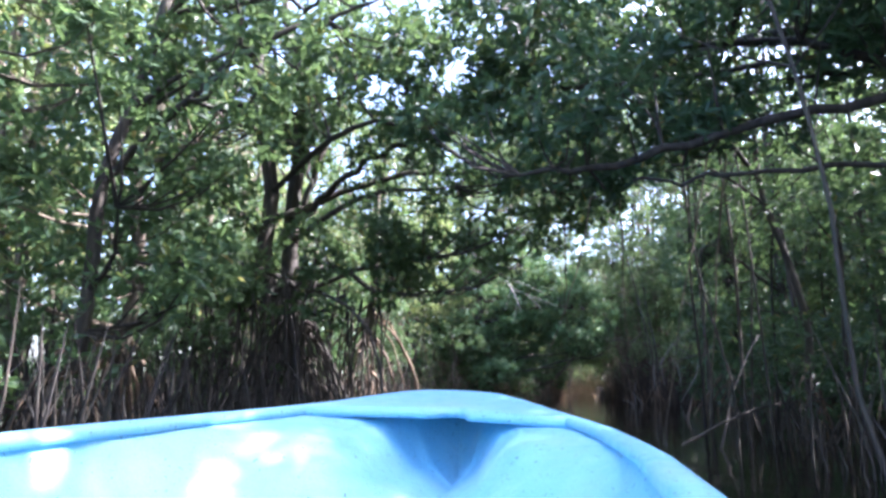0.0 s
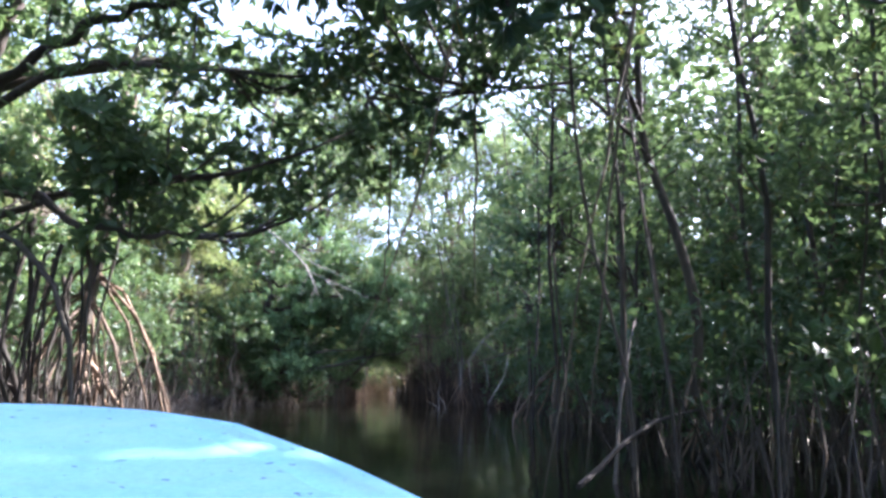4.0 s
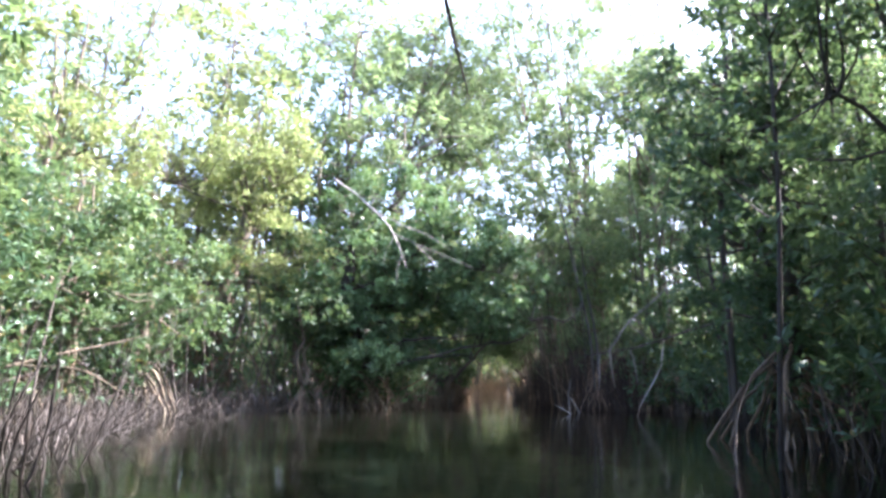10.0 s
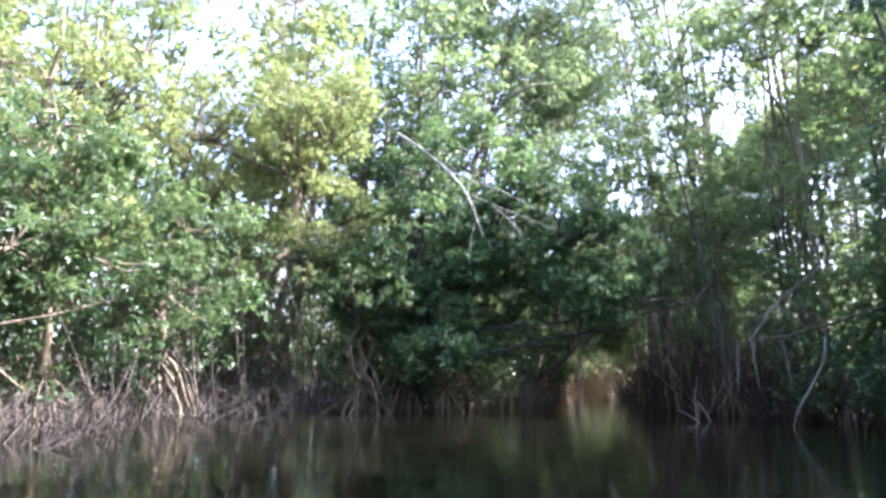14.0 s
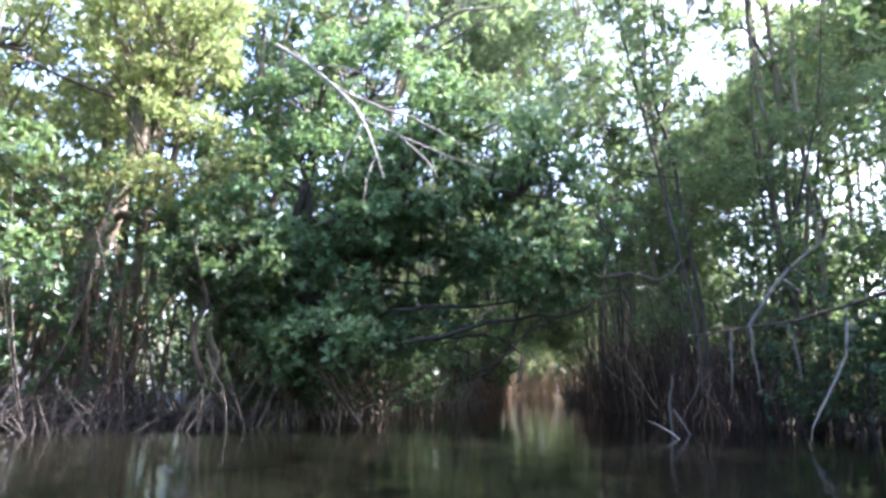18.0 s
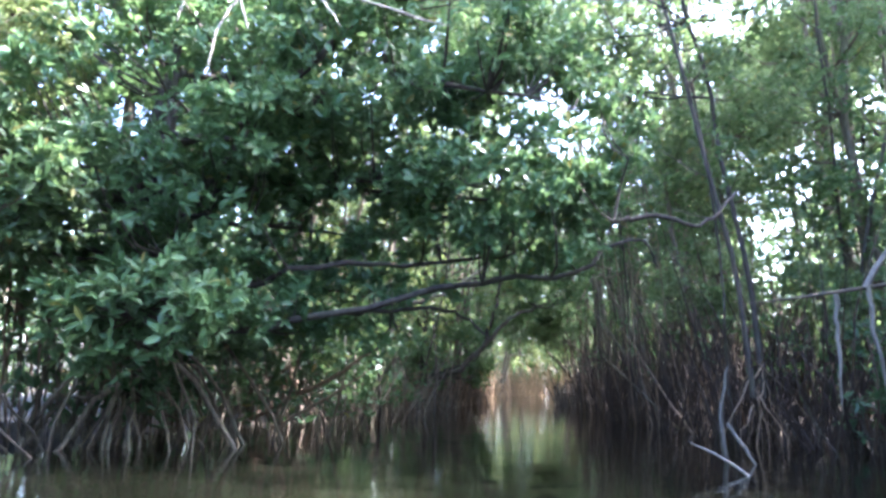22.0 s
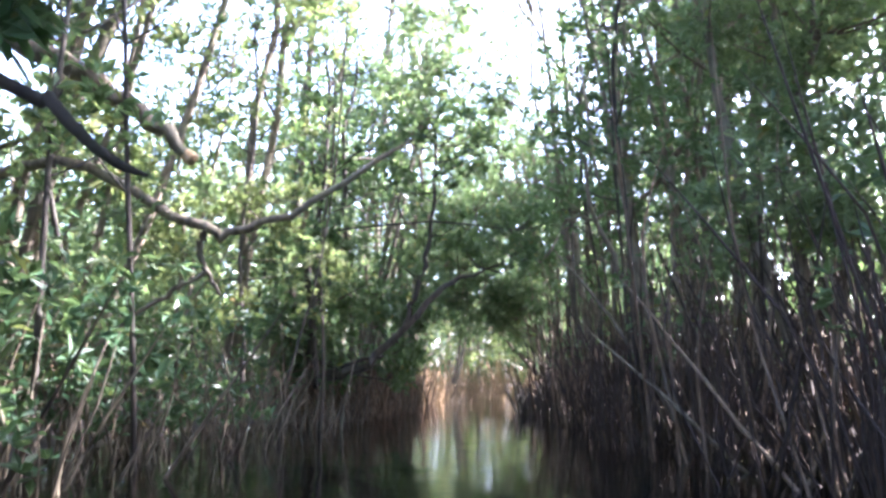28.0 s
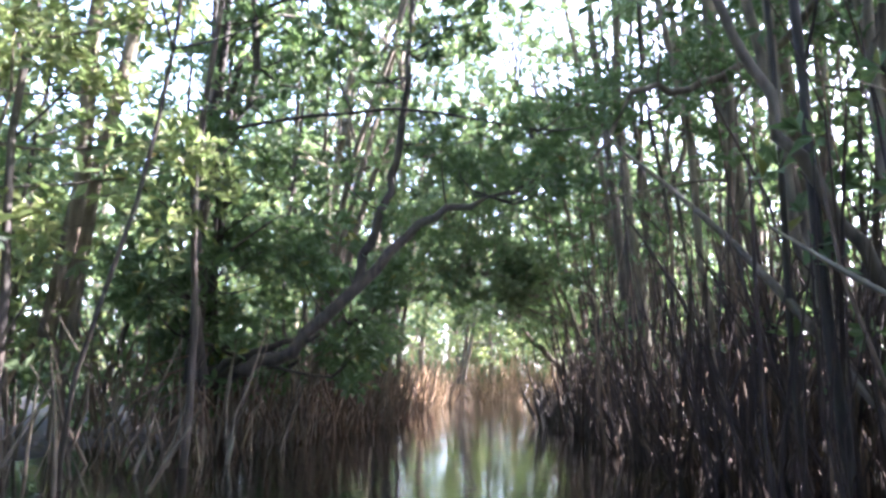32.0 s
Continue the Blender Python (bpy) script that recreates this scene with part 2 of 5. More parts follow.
def rosettes(rng, centres, axes, leaf, count=6, plain=False):
    """Whorls of folded oval leaves, one at each centre, opening along its axis."""
    n = len(centres)
    c = np.repeat(centres, count, 0)
    a = unit(np.repeat(axes, count, 0))
    m = n * count
    x = unit(np.cross(a, rng.normal(0, 1, (m, 3))))
    ang = np.radians(rng.uniform(25, 88, m))[:, None]
    d = unit(a * np.cos(ang) + x * np.sin(ang) + [0, 0, -0.12])
    s = unit(np.cross(d, a) + rng.normal(0, 0.25, (m, 3)))
    nor = np.cross(s, d)
    L = (leaf * rng.uniform(0.6, 1.15, m))[:, None]
    W = L * rng.uniform(0.36, 0.5, (m, 1))
    base = c + d * L * 0.08
    cup = nor * W * rng.uniform(0.05, 0.3, (m, 1))
    bow = -nor * L * rng.uniform(0.0, 0.16, (m, 1))
    if plain:
        v = np.stack([base, base + d * L * 0.5 + s * W * 0.5 + cup, base + d * L + bow, base + d * L * 0.5 - s * W * 0.5 + cup], 1)
        return v.reshape(-1, 3), np.arange(m)[:, None] * 4 + [0, 1, 2, 3]
    v = np.stack([base, base + d * L * 0.33 + s * W * 0.44 + cup, base + d * L * 0.72 + s * W * 0.42 + cup + bow * 0.4,
                  base + d * L + bow, base + d * L * 0.72 - s * W * 0.42 + cup + bow * 0.4, base + d * L * 0.33 - s * W * 0.44 + cup], 1)
    k = np.arange(m)[:, None] * 6
    f = np.concatenate([k + [0, 3, 2, 1], k + [0, 5, 4, 3]], 0)
    return v.reshape(-1, 3), f


# ---- plan: the channel's edges and its open middle ----
BANK_Y = (-30, 0, 8, 12, 16, 19, 22, 25, 28, 30, 32, 34, 37, 41, 46, 52, 58, 66)
LEFT_X = (-1.5, -1.2, -0.9, -0.3, 0.6, 0.7, -0.5, -0.7, -0.2, 1.2, 3.6, 4.5, 5.1, 6.0, 7.0, 7.9, 8.7, 12.0)
RIGHT_X = (5.5, 5.2, 4.6, 5.2, 6.6, 7.3, 8.4, 9.6, 10.3, 10.3, 9.6, 8.95, 8.95, 9.5, 10.0, 11.4, 13.0, 19.0)
MID_Y, MID_X = (-10, 4, 14, 24, 35, 48, 60), (1.5, 1.8, 3.3, 5.1, 7.4, 8.8, 11.5)


def left_x(y):
    return np.interp(y, BANK_Y, LEFT_X)


def right_x(y):
    return np.interp(y, BANK_Y, RIGHT_X)


def clear(p, wide=0.95, high=1.75):
    """True where the boat's way stays free."""
    return ~((np.abs(p[:, 0] - np.interp(p[:, 1], MID_Y, MID_X)) < wide) & (p[:, 2] < high) & (p[:, 1] < 45))


def ground_z(x, y):
    d = np.minimum(x - left_x(y), right_x(y) - x)
    bank = 0.10 + 0.05 * np.sin(x * 1.7 + y * 0.6) + 0.04 * np.sin(y * 2.3 - x)
    far = np.clip(y - 62, 0, 6) / 6
    bank = np.where((x > 2) & (x < 14 + 1.5 * np.sin(y)) & (y < 25), bank - 0.32, bank)
    z = np.where(d > 0, -0.55, bank)
    edge = np.clip((d + 1.9) / 1.1, 0, 1)
    z = bank * (1 - edge) + -0.55 * edge
    return z * (1 - far) + 0.12 * far


def build_ground():
    far = [-900, -400, -150, -70]
    xs = np.concatenate([far, np.arange(-30, 45, 0.75), [70, 150, 400, 900]])
    ys = np.concatenate([[-900, -400, -150, -60], np.arange(-20, 90, 0.9), [150, 400, 900]])
    X, Y = np.meshgrid(xs, ys)
    Z = ground_z(X, Y) + 0.03 * np.sin(X * 5.1 + np.cos(Y * 4.3)) * (np.abs(X) < 40)
    v = np.stack([X, Y, Z], -1).reshape(-1, 3)
    r, c = X.shape
    i = (np.arange(r - 1)[:, None] * c + np.arange(c - 1)[None]).reshape(-1, 1)
    tagged(new("ground", mesh_of("ground", v, i + [0, 1, c + 1, c], MUD)), "dark brown mud banks littered with fallen leaves", "ground", kind="structure")
    w = np.array([[-60, -60, 0], [80, -60, 0], [80, 66, 0], [-60, 66, 0]], float)
    tagged(new("water", mesh_of("water", w, [[0, 1, 2, 3]], WATER)), "dark still brown-green water of a mangrove channel", "water", kind="structure")


build_ground()


# ---- plants ----
def leaf_mass(rng, blobs, clumps, per, leaf, keep_clear=True, size=0.42):
    """Clump centres inside the blobs and the whorls round them: blobs are (centre, radii)."""
    vol = np.array([np.prod(r) for _, r in blobs])
    pick = rng.choice(len(blobs), clumps, p=vol ** 0.75 / (vol ** 0.75).sum())
    c0 = np.array([b[0] for b in blobs], float)[pick]
    rr = np.array([b[1] for b in blobs], float)[pick]
    d = unit(rng.normal(0, 1, (clumps, 3))) * rng.uniform(0.25, 1.0, (clumps, 1)) ** 0.45
    centres = c0 + d * rr
    keep = clear(centres, 1.0, 1.8) if keep_clear else np.full(clumps, True)
    centres, out = centres[keep], unit(d)[keep]
    spread = rng.uniform(0.5, 1.25, (len(centres), 1, 1)) * size
    n = len(centres)
    pts = centres[:, None] + unit(rng.normal(0, 1, (n, per, 3))) * spread * rng.uniform(0.35, 1.0, (n, per, 1)) * [1, 1, 0.62]
    ax = unit(pts - centres[:, None]) * 0.8 + [0, 0, 0.65] + out[:, None] * 0.35
    pts, ax = pts.reshape(-1, 3), ax.reshape(-1, 3)
    if keep_clear:
        ok = clear(pts)
        pts, ax = pts[ok], ax[ok]
    ok = pts[:, 2] > 0.12
    return centres, pts[ok], ax[ok]


def mangrove(x, y, seed, H=7.5, lean=(0, 0), r=0.08, roots=14, root_h=1.3, root_w=0.9, blobs=None, clumps=34, per=15, leaf=0.135, mat=None,
             bark=None, root_mat=None, limbs=None, drops=(), label="", trunks=1, size=0.42, keep_clear=True, category="tree", name="mangrove_tree", plain=False, count=6, tangle=0, drop_mat=None, near=False):
    rng = np.random.default_rng(seed)
    plain = plain or not near
    if name != "background_tree" and leaf < 0.16:
        count = count if near else 5
        leaf, per = leaf * (1.0 if near else 0.92), int(per * (1.05 if near else 1.45))
    bark, mat, root_mat = bark or BARK, mat or LEAF, root_mat or ROOT
    z0 = float(ground_z(np.array(x), np.array(y)))
    z0 = max(z0, -0.3)
    org = np.array([x, y, z0])
    tree = thing(name, org, label or "grey-stemmed mangrove tree on arching prop roots at the water's edge", category, "mangroves along the channel")
    if blobs is None:
        blobs = [((x + lean[0], y + lean[1], H * 0.78), (1.6, 1.6, H * 0.22)), ((x + lean[0] * 0.6 + 0.5, y + lean[1] * 0.6 - 0.4, H * 0.52), (1.3, 1.3, H * 0.18)),
                 ((x + lean[0] * 0.5 - 0.6, y + lean[1] * 0.5 + 0.5, H * 0.42), (1.2, 1.2, H * 0.16))]
    tops = []
    foot = root_h if roots else 0.0
    for k in range(trunks):
        a = rng.uniform(0, 6.28)
        off = np.array([math.cos(a), math.sin(a), 0]) * (0.0 if k == 0 else rng.uniform(0.15, 0.5))
        p0 = np.array([0, 0, foot * 0.75]) + off * 0.6
        p1 = np.array([lean[0], lean[1], H * (0.84 if name == "background_tree" else 0.92) - z0]) + off * 2.2
        p = wobble(rng, p0, p1, 7, 0.09)
        p[0, 2] -= 0.05
        line = curve_through(p, 9 if plain else 16)
        v, f = tube(line, (r * 1.15, r, r * 0.8, r * 0.35), 5 if plain else 8)
        part("trunk", mesh_of("trunk", v, f, bark), tree)
        tops.append(line)
    for k in range(roots):
        a = 6.283 * (k + rng.uniform(-0.4, 0.4)) / roots
        top = tops[k % trunks]
        h0 = rng.uniform(0.35, 1.0) * foot
        w = root_w * rng.uniform(0.35, 1.1) * (0.4 + 0.6 * h0 / max(foot, 0.1))
        s = np.array([top[0][0], top[0][1], max(h0, 0.2) + 0.15])
        e = np.array([math.cos(a) * w, math.sin(a) * w, 0])
        e[2] = min(float(ground_z(np.array(x + e[0]), np.array(y + e[1]))), 0.0) - z0 - 0.08
        m1 = s * 0.55 + e * 0.45 + [0, 0, h0 * 0.32]
        m2 = s * 0.12 + e * 0.88
        m2[2] = e[2] + (h0 + 0.2) * 0.42
        rad = min(r, 0.1) * rng.uniform(0.13, 0.34)
        v, f = tube(curve_through([s, m1, m2, e], 9) + rng.normal(0, 0.022, (9, 3)) * [[0], [1], [1], [1], [1], [1], [1], [1], [0.3]], (rad * 1.2, rad, rad * 0.85, rad * 0.8), 5)
        part("prop_root", mesh_of("prop_root", v, f, root_mat), tree)
    # thin roots that hang and cross inside the dome
    for k in range(tangle):
        a, h0 = rng.uniform(0, 6.28), foot * rng.uniform(0.25, 1.05)
        w = root_w * rng.uniform(0.1, 0.95) * (1 - 0.55 * h0 / foot)
        s = np.array([math.cos(a) * w * 0.6, math.sin(a) * w * 0.6, h0])
        e = np.array([math.cos(a + rng.normal(0, 0.5)) * w * 1.3, math.sin(a + rng.normal(0, 0.5)) * w * 1.3, max(h0 * rng.uniform(-0.7, 0.5), -0.1 - z0)])
        rad = rng.uniform(0.005, 0.013)
        v, f = tube(curve_through([s, (s + e) / 2 + rng.normal(0, 0.12, 3), e], 7), (rad, rad, rad * 0.6), 4)
        part("prop_root", mesh_of("prop_root", v, f, bark if k % 3 else root_mat), tree)
    centres, pts, ax = leaf_mass(rng, blobs, clumps, per, leaf, keep_clear, size)
    for q in limbs or ():
        q, rad = np.asarray(q[0], float), q[1]
        known = np.vstack(tops) + org
        gap = np.linalg.norm(known - q[0], axis=1)
        if gap.min() < 1.6:
            q[0] = known[int(np.argmin(gap))]
        line = curve_through(q, 18) - org
        step = np.linalg.norm(np.diff(line, axis=0), axis=1).mean()
        line[1:-1] += rng.normal(0, min(0.027, 0.16 * step), (16, 3))
        v, f = tube(line, (rad, rad * 0.8, rad * 0.45), 7)
        part("limb", mesh_of("limb", v, f, bark), tree)
        tops.append(line)
    # a side limb from the stem into each part of the crown
    for c, rr in blobs:
        c = np.asarray(c, float) - org
        stem = tops[int(rng.integers(0, trunks))]
        low = stem[stem[:, 2] < max(c[2] - 0.25 * rr[2], stem[2][2])]
        st = low[-1] if len(low) else stem[1]
        for k in range(2 if np.prod(rr) > 2.0 else 1):
            e = c + rng.normal(0, 0.35, 3) * rr
            g = np.linalg.norm(e - st)
            if g < 0.5:
                continue
            line = curve_through([st, (st + e) / 2 + rng.normal(0, 0.12 * g, 3) + [0, 0, 0.05 * g], e], 6 if plain else 9)
            line[1:-1] += rng.normal(0, 0.02, (len(line) - 2, 3))
            w = min(r * 0.5, 0.02 + 0.01 * g)
            v, f = tube(line, (w, w * 0.75, w * 0.35), 4 if plain else 6)
            if clear(line + org, 0.8, 1.6).all():
                part("limb", mesh_of("limb", v, f, bark), tree)
                tops.append(line)
    allp = np.vstack(tops)
    twigs, main = [], []
    for c in centres[:: 3 if name == "background_tree" else 1]:
        c = c - org
        d = np.linalg.norm(allp - c, axis=1) + 0.9 * np.maximum(allp[:, 2] - c[2] + 0.3, 0)
        s = allp[int(np.argmin(d))]
        g = np.linalg.norm(c - s)
        mid = (s + c) / 2 + [0, 0, -0.12 * g]
        line = curve_through([s, mid + rng.normal(0, 0.06 * g, 3), c + [0, 0, 0.05]], 4)
        w = min(0.008 + 0.011 * g, r * 0.4)
        twigs.append(tube(line, (w, w * 0.7, w * 0.3), 3))
    if twigs:
        v, f = joined(twigs)
        tagged(part("branching", mesh_of("branching", v, f, bark), tree), kind="stuff")
    for q, rad in drops:
        line = curve_through(np.asarray(q, float), 12) - org
        line[1:-1] += rng.normal(0, 0.008, (10, 3))
        v, f = tube(line, (rad, rad * 0.85, rad * 0.6, rad * 0.25), 6)
        part("aerial_root", mesh_of("aerial_root", v, f, drop_mat or bark), tree, "straight hanging aerial root")
    if len(pts):
        v, f = rosettes(rng, pts - org, ax, leaf, count, plain)
        part("crown", mesh_of("crown", v, f, mat, False), tree)
    return tree


# ---- the left bank, from the start onward ----
mangrove(-2.4, 9.6, 11, near=True, H=7.0, clumps=60, label="leafy mangrove tree leaning over dark bank roots")
mangrove(-2.1, 12.0, 12, near=True, H=8.0, lean=(0.3, 0.4), clumps=60, blobs=[((-2.2, 11.6, 5.0), (1.8, 1.6, 2.0)), ((-2.6, 11.5, 2.3), (1.4, 1.3, 1.3)), ((-1.2, 11.6, 3.6), (1.0, 1.0, 1.2))])
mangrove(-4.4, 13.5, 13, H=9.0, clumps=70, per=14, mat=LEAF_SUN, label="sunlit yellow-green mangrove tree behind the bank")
# roots that hang straight down from the old tree's arching limbs
rng = np.random.default_rng(141)
curtain = []
for k in range(95):
    x0, y0, z0 = rng.uniform(-2.7, 0.75), rng.uniform(13.5, 15.3), rng.uniform(1.5, 2.5)
    dx = rng.normal(0, 0.16)
    curtain.append(([(x0, y0, z0), (x0 + dx * 0.6 + rng.normal(0, 0.05), y0 + rng.normal(0, 0.06), z0 * 0.5), (x0 + dx, y0 + rng.normal(0, 0.08), -0.3)], rng.uniform(0.008, 0.024)))
mangrove(-0.8, 14.6, 14, near=True, H=8.5, lean=(-0.3, 0.1), r=0.12, roots=46, root_h=2.6, root_w=1.45, trunks=2, clumps=270, bark=BARK_DARK, root_mat=BARK_DARK, tangle=110, drops=curtain,
         blobs=[((-1.6, 14.2, 5.6), (1.9, 1.7, 1.9)), ((0.2, 13.6, 5.0), (1.5, 1.5, 1.2)), ((1.2, 14.2, 4.2), (1.0, 1.2, 0.9)), ((-2.4, 14.0, 3.2), (1.2, 1.2, 1.0)), ((1.8, 13.9, 3.15), (1.9, 1.0, 0.6)), ((3.2, 14.3, 3.6), (1.3, 1.0, 0.6)), ((-1.7, 13.6, 2.3), (0.9, 0.6, 0.6)), ((0.3, 13.5, 2.6), (1.0, 0.6, 0.45)), ((1.35, 13.8, 2.35), (1.1, 0.6, 0.5)), ((-0.6, 13.4, 1.9), (1.2, 0.5, 0.4)), ((-0.8, 15.7, 2.0), (1.7, 0.5, 1.4))],
         limbs=[([(-0.8, 14.6, 3.0), (-0.2, 14.5, 4.9), (0.4, 14.2, 6.2)], 0.06), ([(-0.8, 14.6, 3.2), (0.4, 14.2, 4.0), (1.6, 13.8, 4.3)], 0.06), ([(-0.8, 14.6, 2.2), (-0.1, 14.0, 2.35), (0.6, 13.8, 2.0), (1.4, 13.8, 1.95)], 0.045), ([(-0.8, 14.6, 2.2), (-1.5, 14.0, 2.4), (-2.4, 13.8, 1.9), (-2.9, 13.7, 1.2)], 0.045), ([(-0.8, 14.6, 1.9), (-0.3, 13.6, 2.0), (0.5, 13.3, 1.5), (0.75, 13.2, 0.6), (0.8, 13.2, -0.2)], 0.03)],
         label="old mangrove on a tall dome of dense tangled prop roots")
mangrove(0.1, 16.4, 15, H=6.0, lean=(0.3, 0.0), r=0.07, roots=34, root_h=2.3, root_w=1.2, clumps=46, root_mat=ROOT,
         blobs=[((0.1, 16.3, 4.2), (1.3, 1.2, 1.3)), ((0.7, 16.2, 2.9), (0.8, 0.9, 0.7))], label="mangrove with reddish-brown prop roots standing in the water")
mangrove(-3.2, 17.5, 16, H=7.5, clumps=60)
mangrove(-1.6, 19.2, 17, H=5.2, clumps=44, roots=20)
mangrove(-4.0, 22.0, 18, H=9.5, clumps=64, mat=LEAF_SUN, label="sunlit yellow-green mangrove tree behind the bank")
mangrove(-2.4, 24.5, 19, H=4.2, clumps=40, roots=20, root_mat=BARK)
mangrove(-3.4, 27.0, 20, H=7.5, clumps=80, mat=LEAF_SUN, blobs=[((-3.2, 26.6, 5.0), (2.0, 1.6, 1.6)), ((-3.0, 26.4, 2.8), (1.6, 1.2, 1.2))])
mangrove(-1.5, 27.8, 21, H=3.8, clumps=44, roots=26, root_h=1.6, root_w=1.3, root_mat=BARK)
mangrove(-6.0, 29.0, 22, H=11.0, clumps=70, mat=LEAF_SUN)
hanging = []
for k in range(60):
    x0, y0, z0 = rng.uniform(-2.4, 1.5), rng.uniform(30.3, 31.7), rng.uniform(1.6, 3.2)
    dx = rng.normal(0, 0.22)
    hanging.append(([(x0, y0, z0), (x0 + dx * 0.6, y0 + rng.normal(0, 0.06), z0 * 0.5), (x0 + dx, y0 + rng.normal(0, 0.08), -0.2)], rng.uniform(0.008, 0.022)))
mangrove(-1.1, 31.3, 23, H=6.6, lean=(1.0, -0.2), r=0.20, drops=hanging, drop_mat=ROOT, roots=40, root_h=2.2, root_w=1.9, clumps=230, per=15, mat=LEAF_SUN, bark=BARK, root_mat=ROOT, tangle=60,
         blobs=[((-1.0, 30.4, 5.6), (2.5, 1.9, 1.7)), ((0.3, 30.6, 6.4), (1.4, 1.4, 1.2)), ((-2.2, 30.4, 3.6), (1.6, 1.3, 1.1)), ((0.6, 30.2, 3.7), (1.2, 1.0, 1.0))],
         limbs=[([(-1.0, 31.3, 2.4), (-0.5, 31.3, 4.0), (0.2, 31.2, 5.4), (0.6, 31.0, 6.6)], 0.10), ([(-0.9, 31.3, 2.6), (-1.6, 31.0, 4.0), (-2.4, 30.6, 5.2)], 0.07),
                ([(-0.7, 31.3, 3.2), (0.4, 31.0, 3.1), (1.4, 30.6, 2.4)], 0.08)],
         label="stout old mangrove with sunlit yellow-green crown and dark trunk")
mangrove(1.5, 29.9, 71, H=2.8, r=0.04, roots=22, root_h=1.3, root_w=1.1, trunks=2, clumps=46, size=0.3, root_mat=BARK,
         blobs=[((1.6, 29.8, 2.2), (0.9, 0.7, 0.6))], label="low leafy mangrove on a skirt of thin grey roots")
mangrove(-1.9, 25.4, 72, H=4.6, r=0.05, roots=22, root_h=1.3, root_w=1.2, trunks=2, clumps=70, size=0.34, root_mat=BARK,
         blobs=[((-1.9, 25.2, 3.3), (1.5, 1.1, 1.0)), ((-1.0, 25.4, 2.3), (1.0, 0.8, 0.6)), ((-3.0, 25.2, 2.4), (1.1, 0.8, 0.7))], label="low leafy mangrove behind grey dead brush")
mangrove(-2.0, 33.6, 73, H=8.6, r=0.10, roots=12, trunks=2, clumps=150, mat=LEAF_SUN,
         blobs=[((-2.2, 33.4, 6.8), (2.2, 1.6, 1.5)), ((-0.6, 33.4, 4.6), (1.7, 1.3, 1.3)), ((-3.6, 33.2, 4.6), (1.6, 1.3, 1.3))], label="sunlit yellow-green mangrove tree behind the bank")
mangrove(0.9, 34.4, 74, H=9.4, r=0.09, roots=10, trunks=2, lean=(0.5, -0.3), clumps=130, mat=LEAF,
         blobs=[((1.4, 34.0, 7.4), (1.9, 1.5, 1.5)), ((0.6, 34.0, 5.4), (1.5, 1.3, 1.2)), ((2.4, 33.8, 6.0), (1.2, 1.1, 1.0))],
         limbs=[([(1.1, 34.3, 5.2), (2.0, 33.8, 6.9), (3.0, 33.4, 8.6)], 0.05), ([(1.2, 34.3, 6.4), (2.6, 33.6, 7.3), (4.4, 33.2, 7.1)], 0.03)], label="green mangrove tree with bare twigs against the sky")
# the broad bush that hangs over the water before the narrows
mangrove(2.3, 31.3, 24, near=True, H=5.8, lean=(0.3, -0.2), r=0.08, roots=40, root_h=1.7, root_w=1.7, trunks=3, clumps=580, per=14, leaf=0.135, mat=LEAF_BUSH, bark=BARK_DARK, root_mat=BARK, size=0.36,
         blobs=[((2.4, 31.0, 3.4), (2.2, 1.4, 1.6)), ((4.3, 31.2, 3.8), (1.5, 1.2, 1.1)), ((1.9, 30.8, 2.3), (1.6, 1.0, 0.9)), ((3.4, 31.0, 5.2), (1.9, 1.4, 1.1)), ((5.6, 31.0, 2.65), (1.2, 0.9, 0.35)), ((5.9, 31.0, 2.6), (1.2, 0.9, 0.6)), ((6.3, 31.2, 3.3), (1.2, 1.0, 0.9)),
                ((5.4, 30.8, 4.3), (1.3, 1.1, 0.9)), ((2.8, 31.0, 1.4), (1.3, 0.7, 0.5)), ((6.7, 31.4, 2.65), (0.7, 0.7, 0.35)), ((6.3, 31.1, 2.2), (0.8, 0.6, 0.4)), ((4.6, 31.8, 1.5), (0.9, 0.7, 0.5)), ((3.2, 31.3, 1.5), (1.0, 0.6, 0.45)), ((2.4, 30.4, 1.2), (1.2, 0.6, 0.5)), ((3.9, 31.9, 1.2), (1.0, 0.5, 0.5)), ((3.0, 30.2, 1.2), (0.9, 0.5, 0.45)), ((3.9, 31.9, 3.0), (2.0, 0.7, 1.2))],
         limbs=[([(2.4, 31.2, 1.0), (3.4, 31.1, 1.12), (4.2, 31.0, 1.27), (5.05, 31.0, 1.52), (6.05, 31.0, 1.72), (6.75, 31.0, 1.76), (7.1, 31.0, 2.2), (7.3, 31.0, 3.0)], 0.04), ([(2.6, 31.2, 1.3), (4.0, 31.0, 1.75), (5.0, 31.2, 1.85), (6.2, 31.3, 2.05)], 0.035),
                ([(7.2, 31.0, 2.4), (7.55, 31.0, 2.4), (8.05, 31.0, 2.32), (8.5, 31.1, 2.75)], 0.03), ([(7.05, 31.0, 2.12), (7.4, 31.0, 2.14), (7.58, 31.0, 1.85)], 0.02), ([(4.4, 31.0, 1.32), (5.4, 31.3, 1.4), (5.9, 31.4, 1.15)], 0.026),
                ([(2.4, 31.3, 1.6), (3.4, 31.0, 3.2), (4.6, 30.8, 4.6)], 0.06)],
         label="broad dark-green mangrove bush overhanging the channel with bare lower limbs")
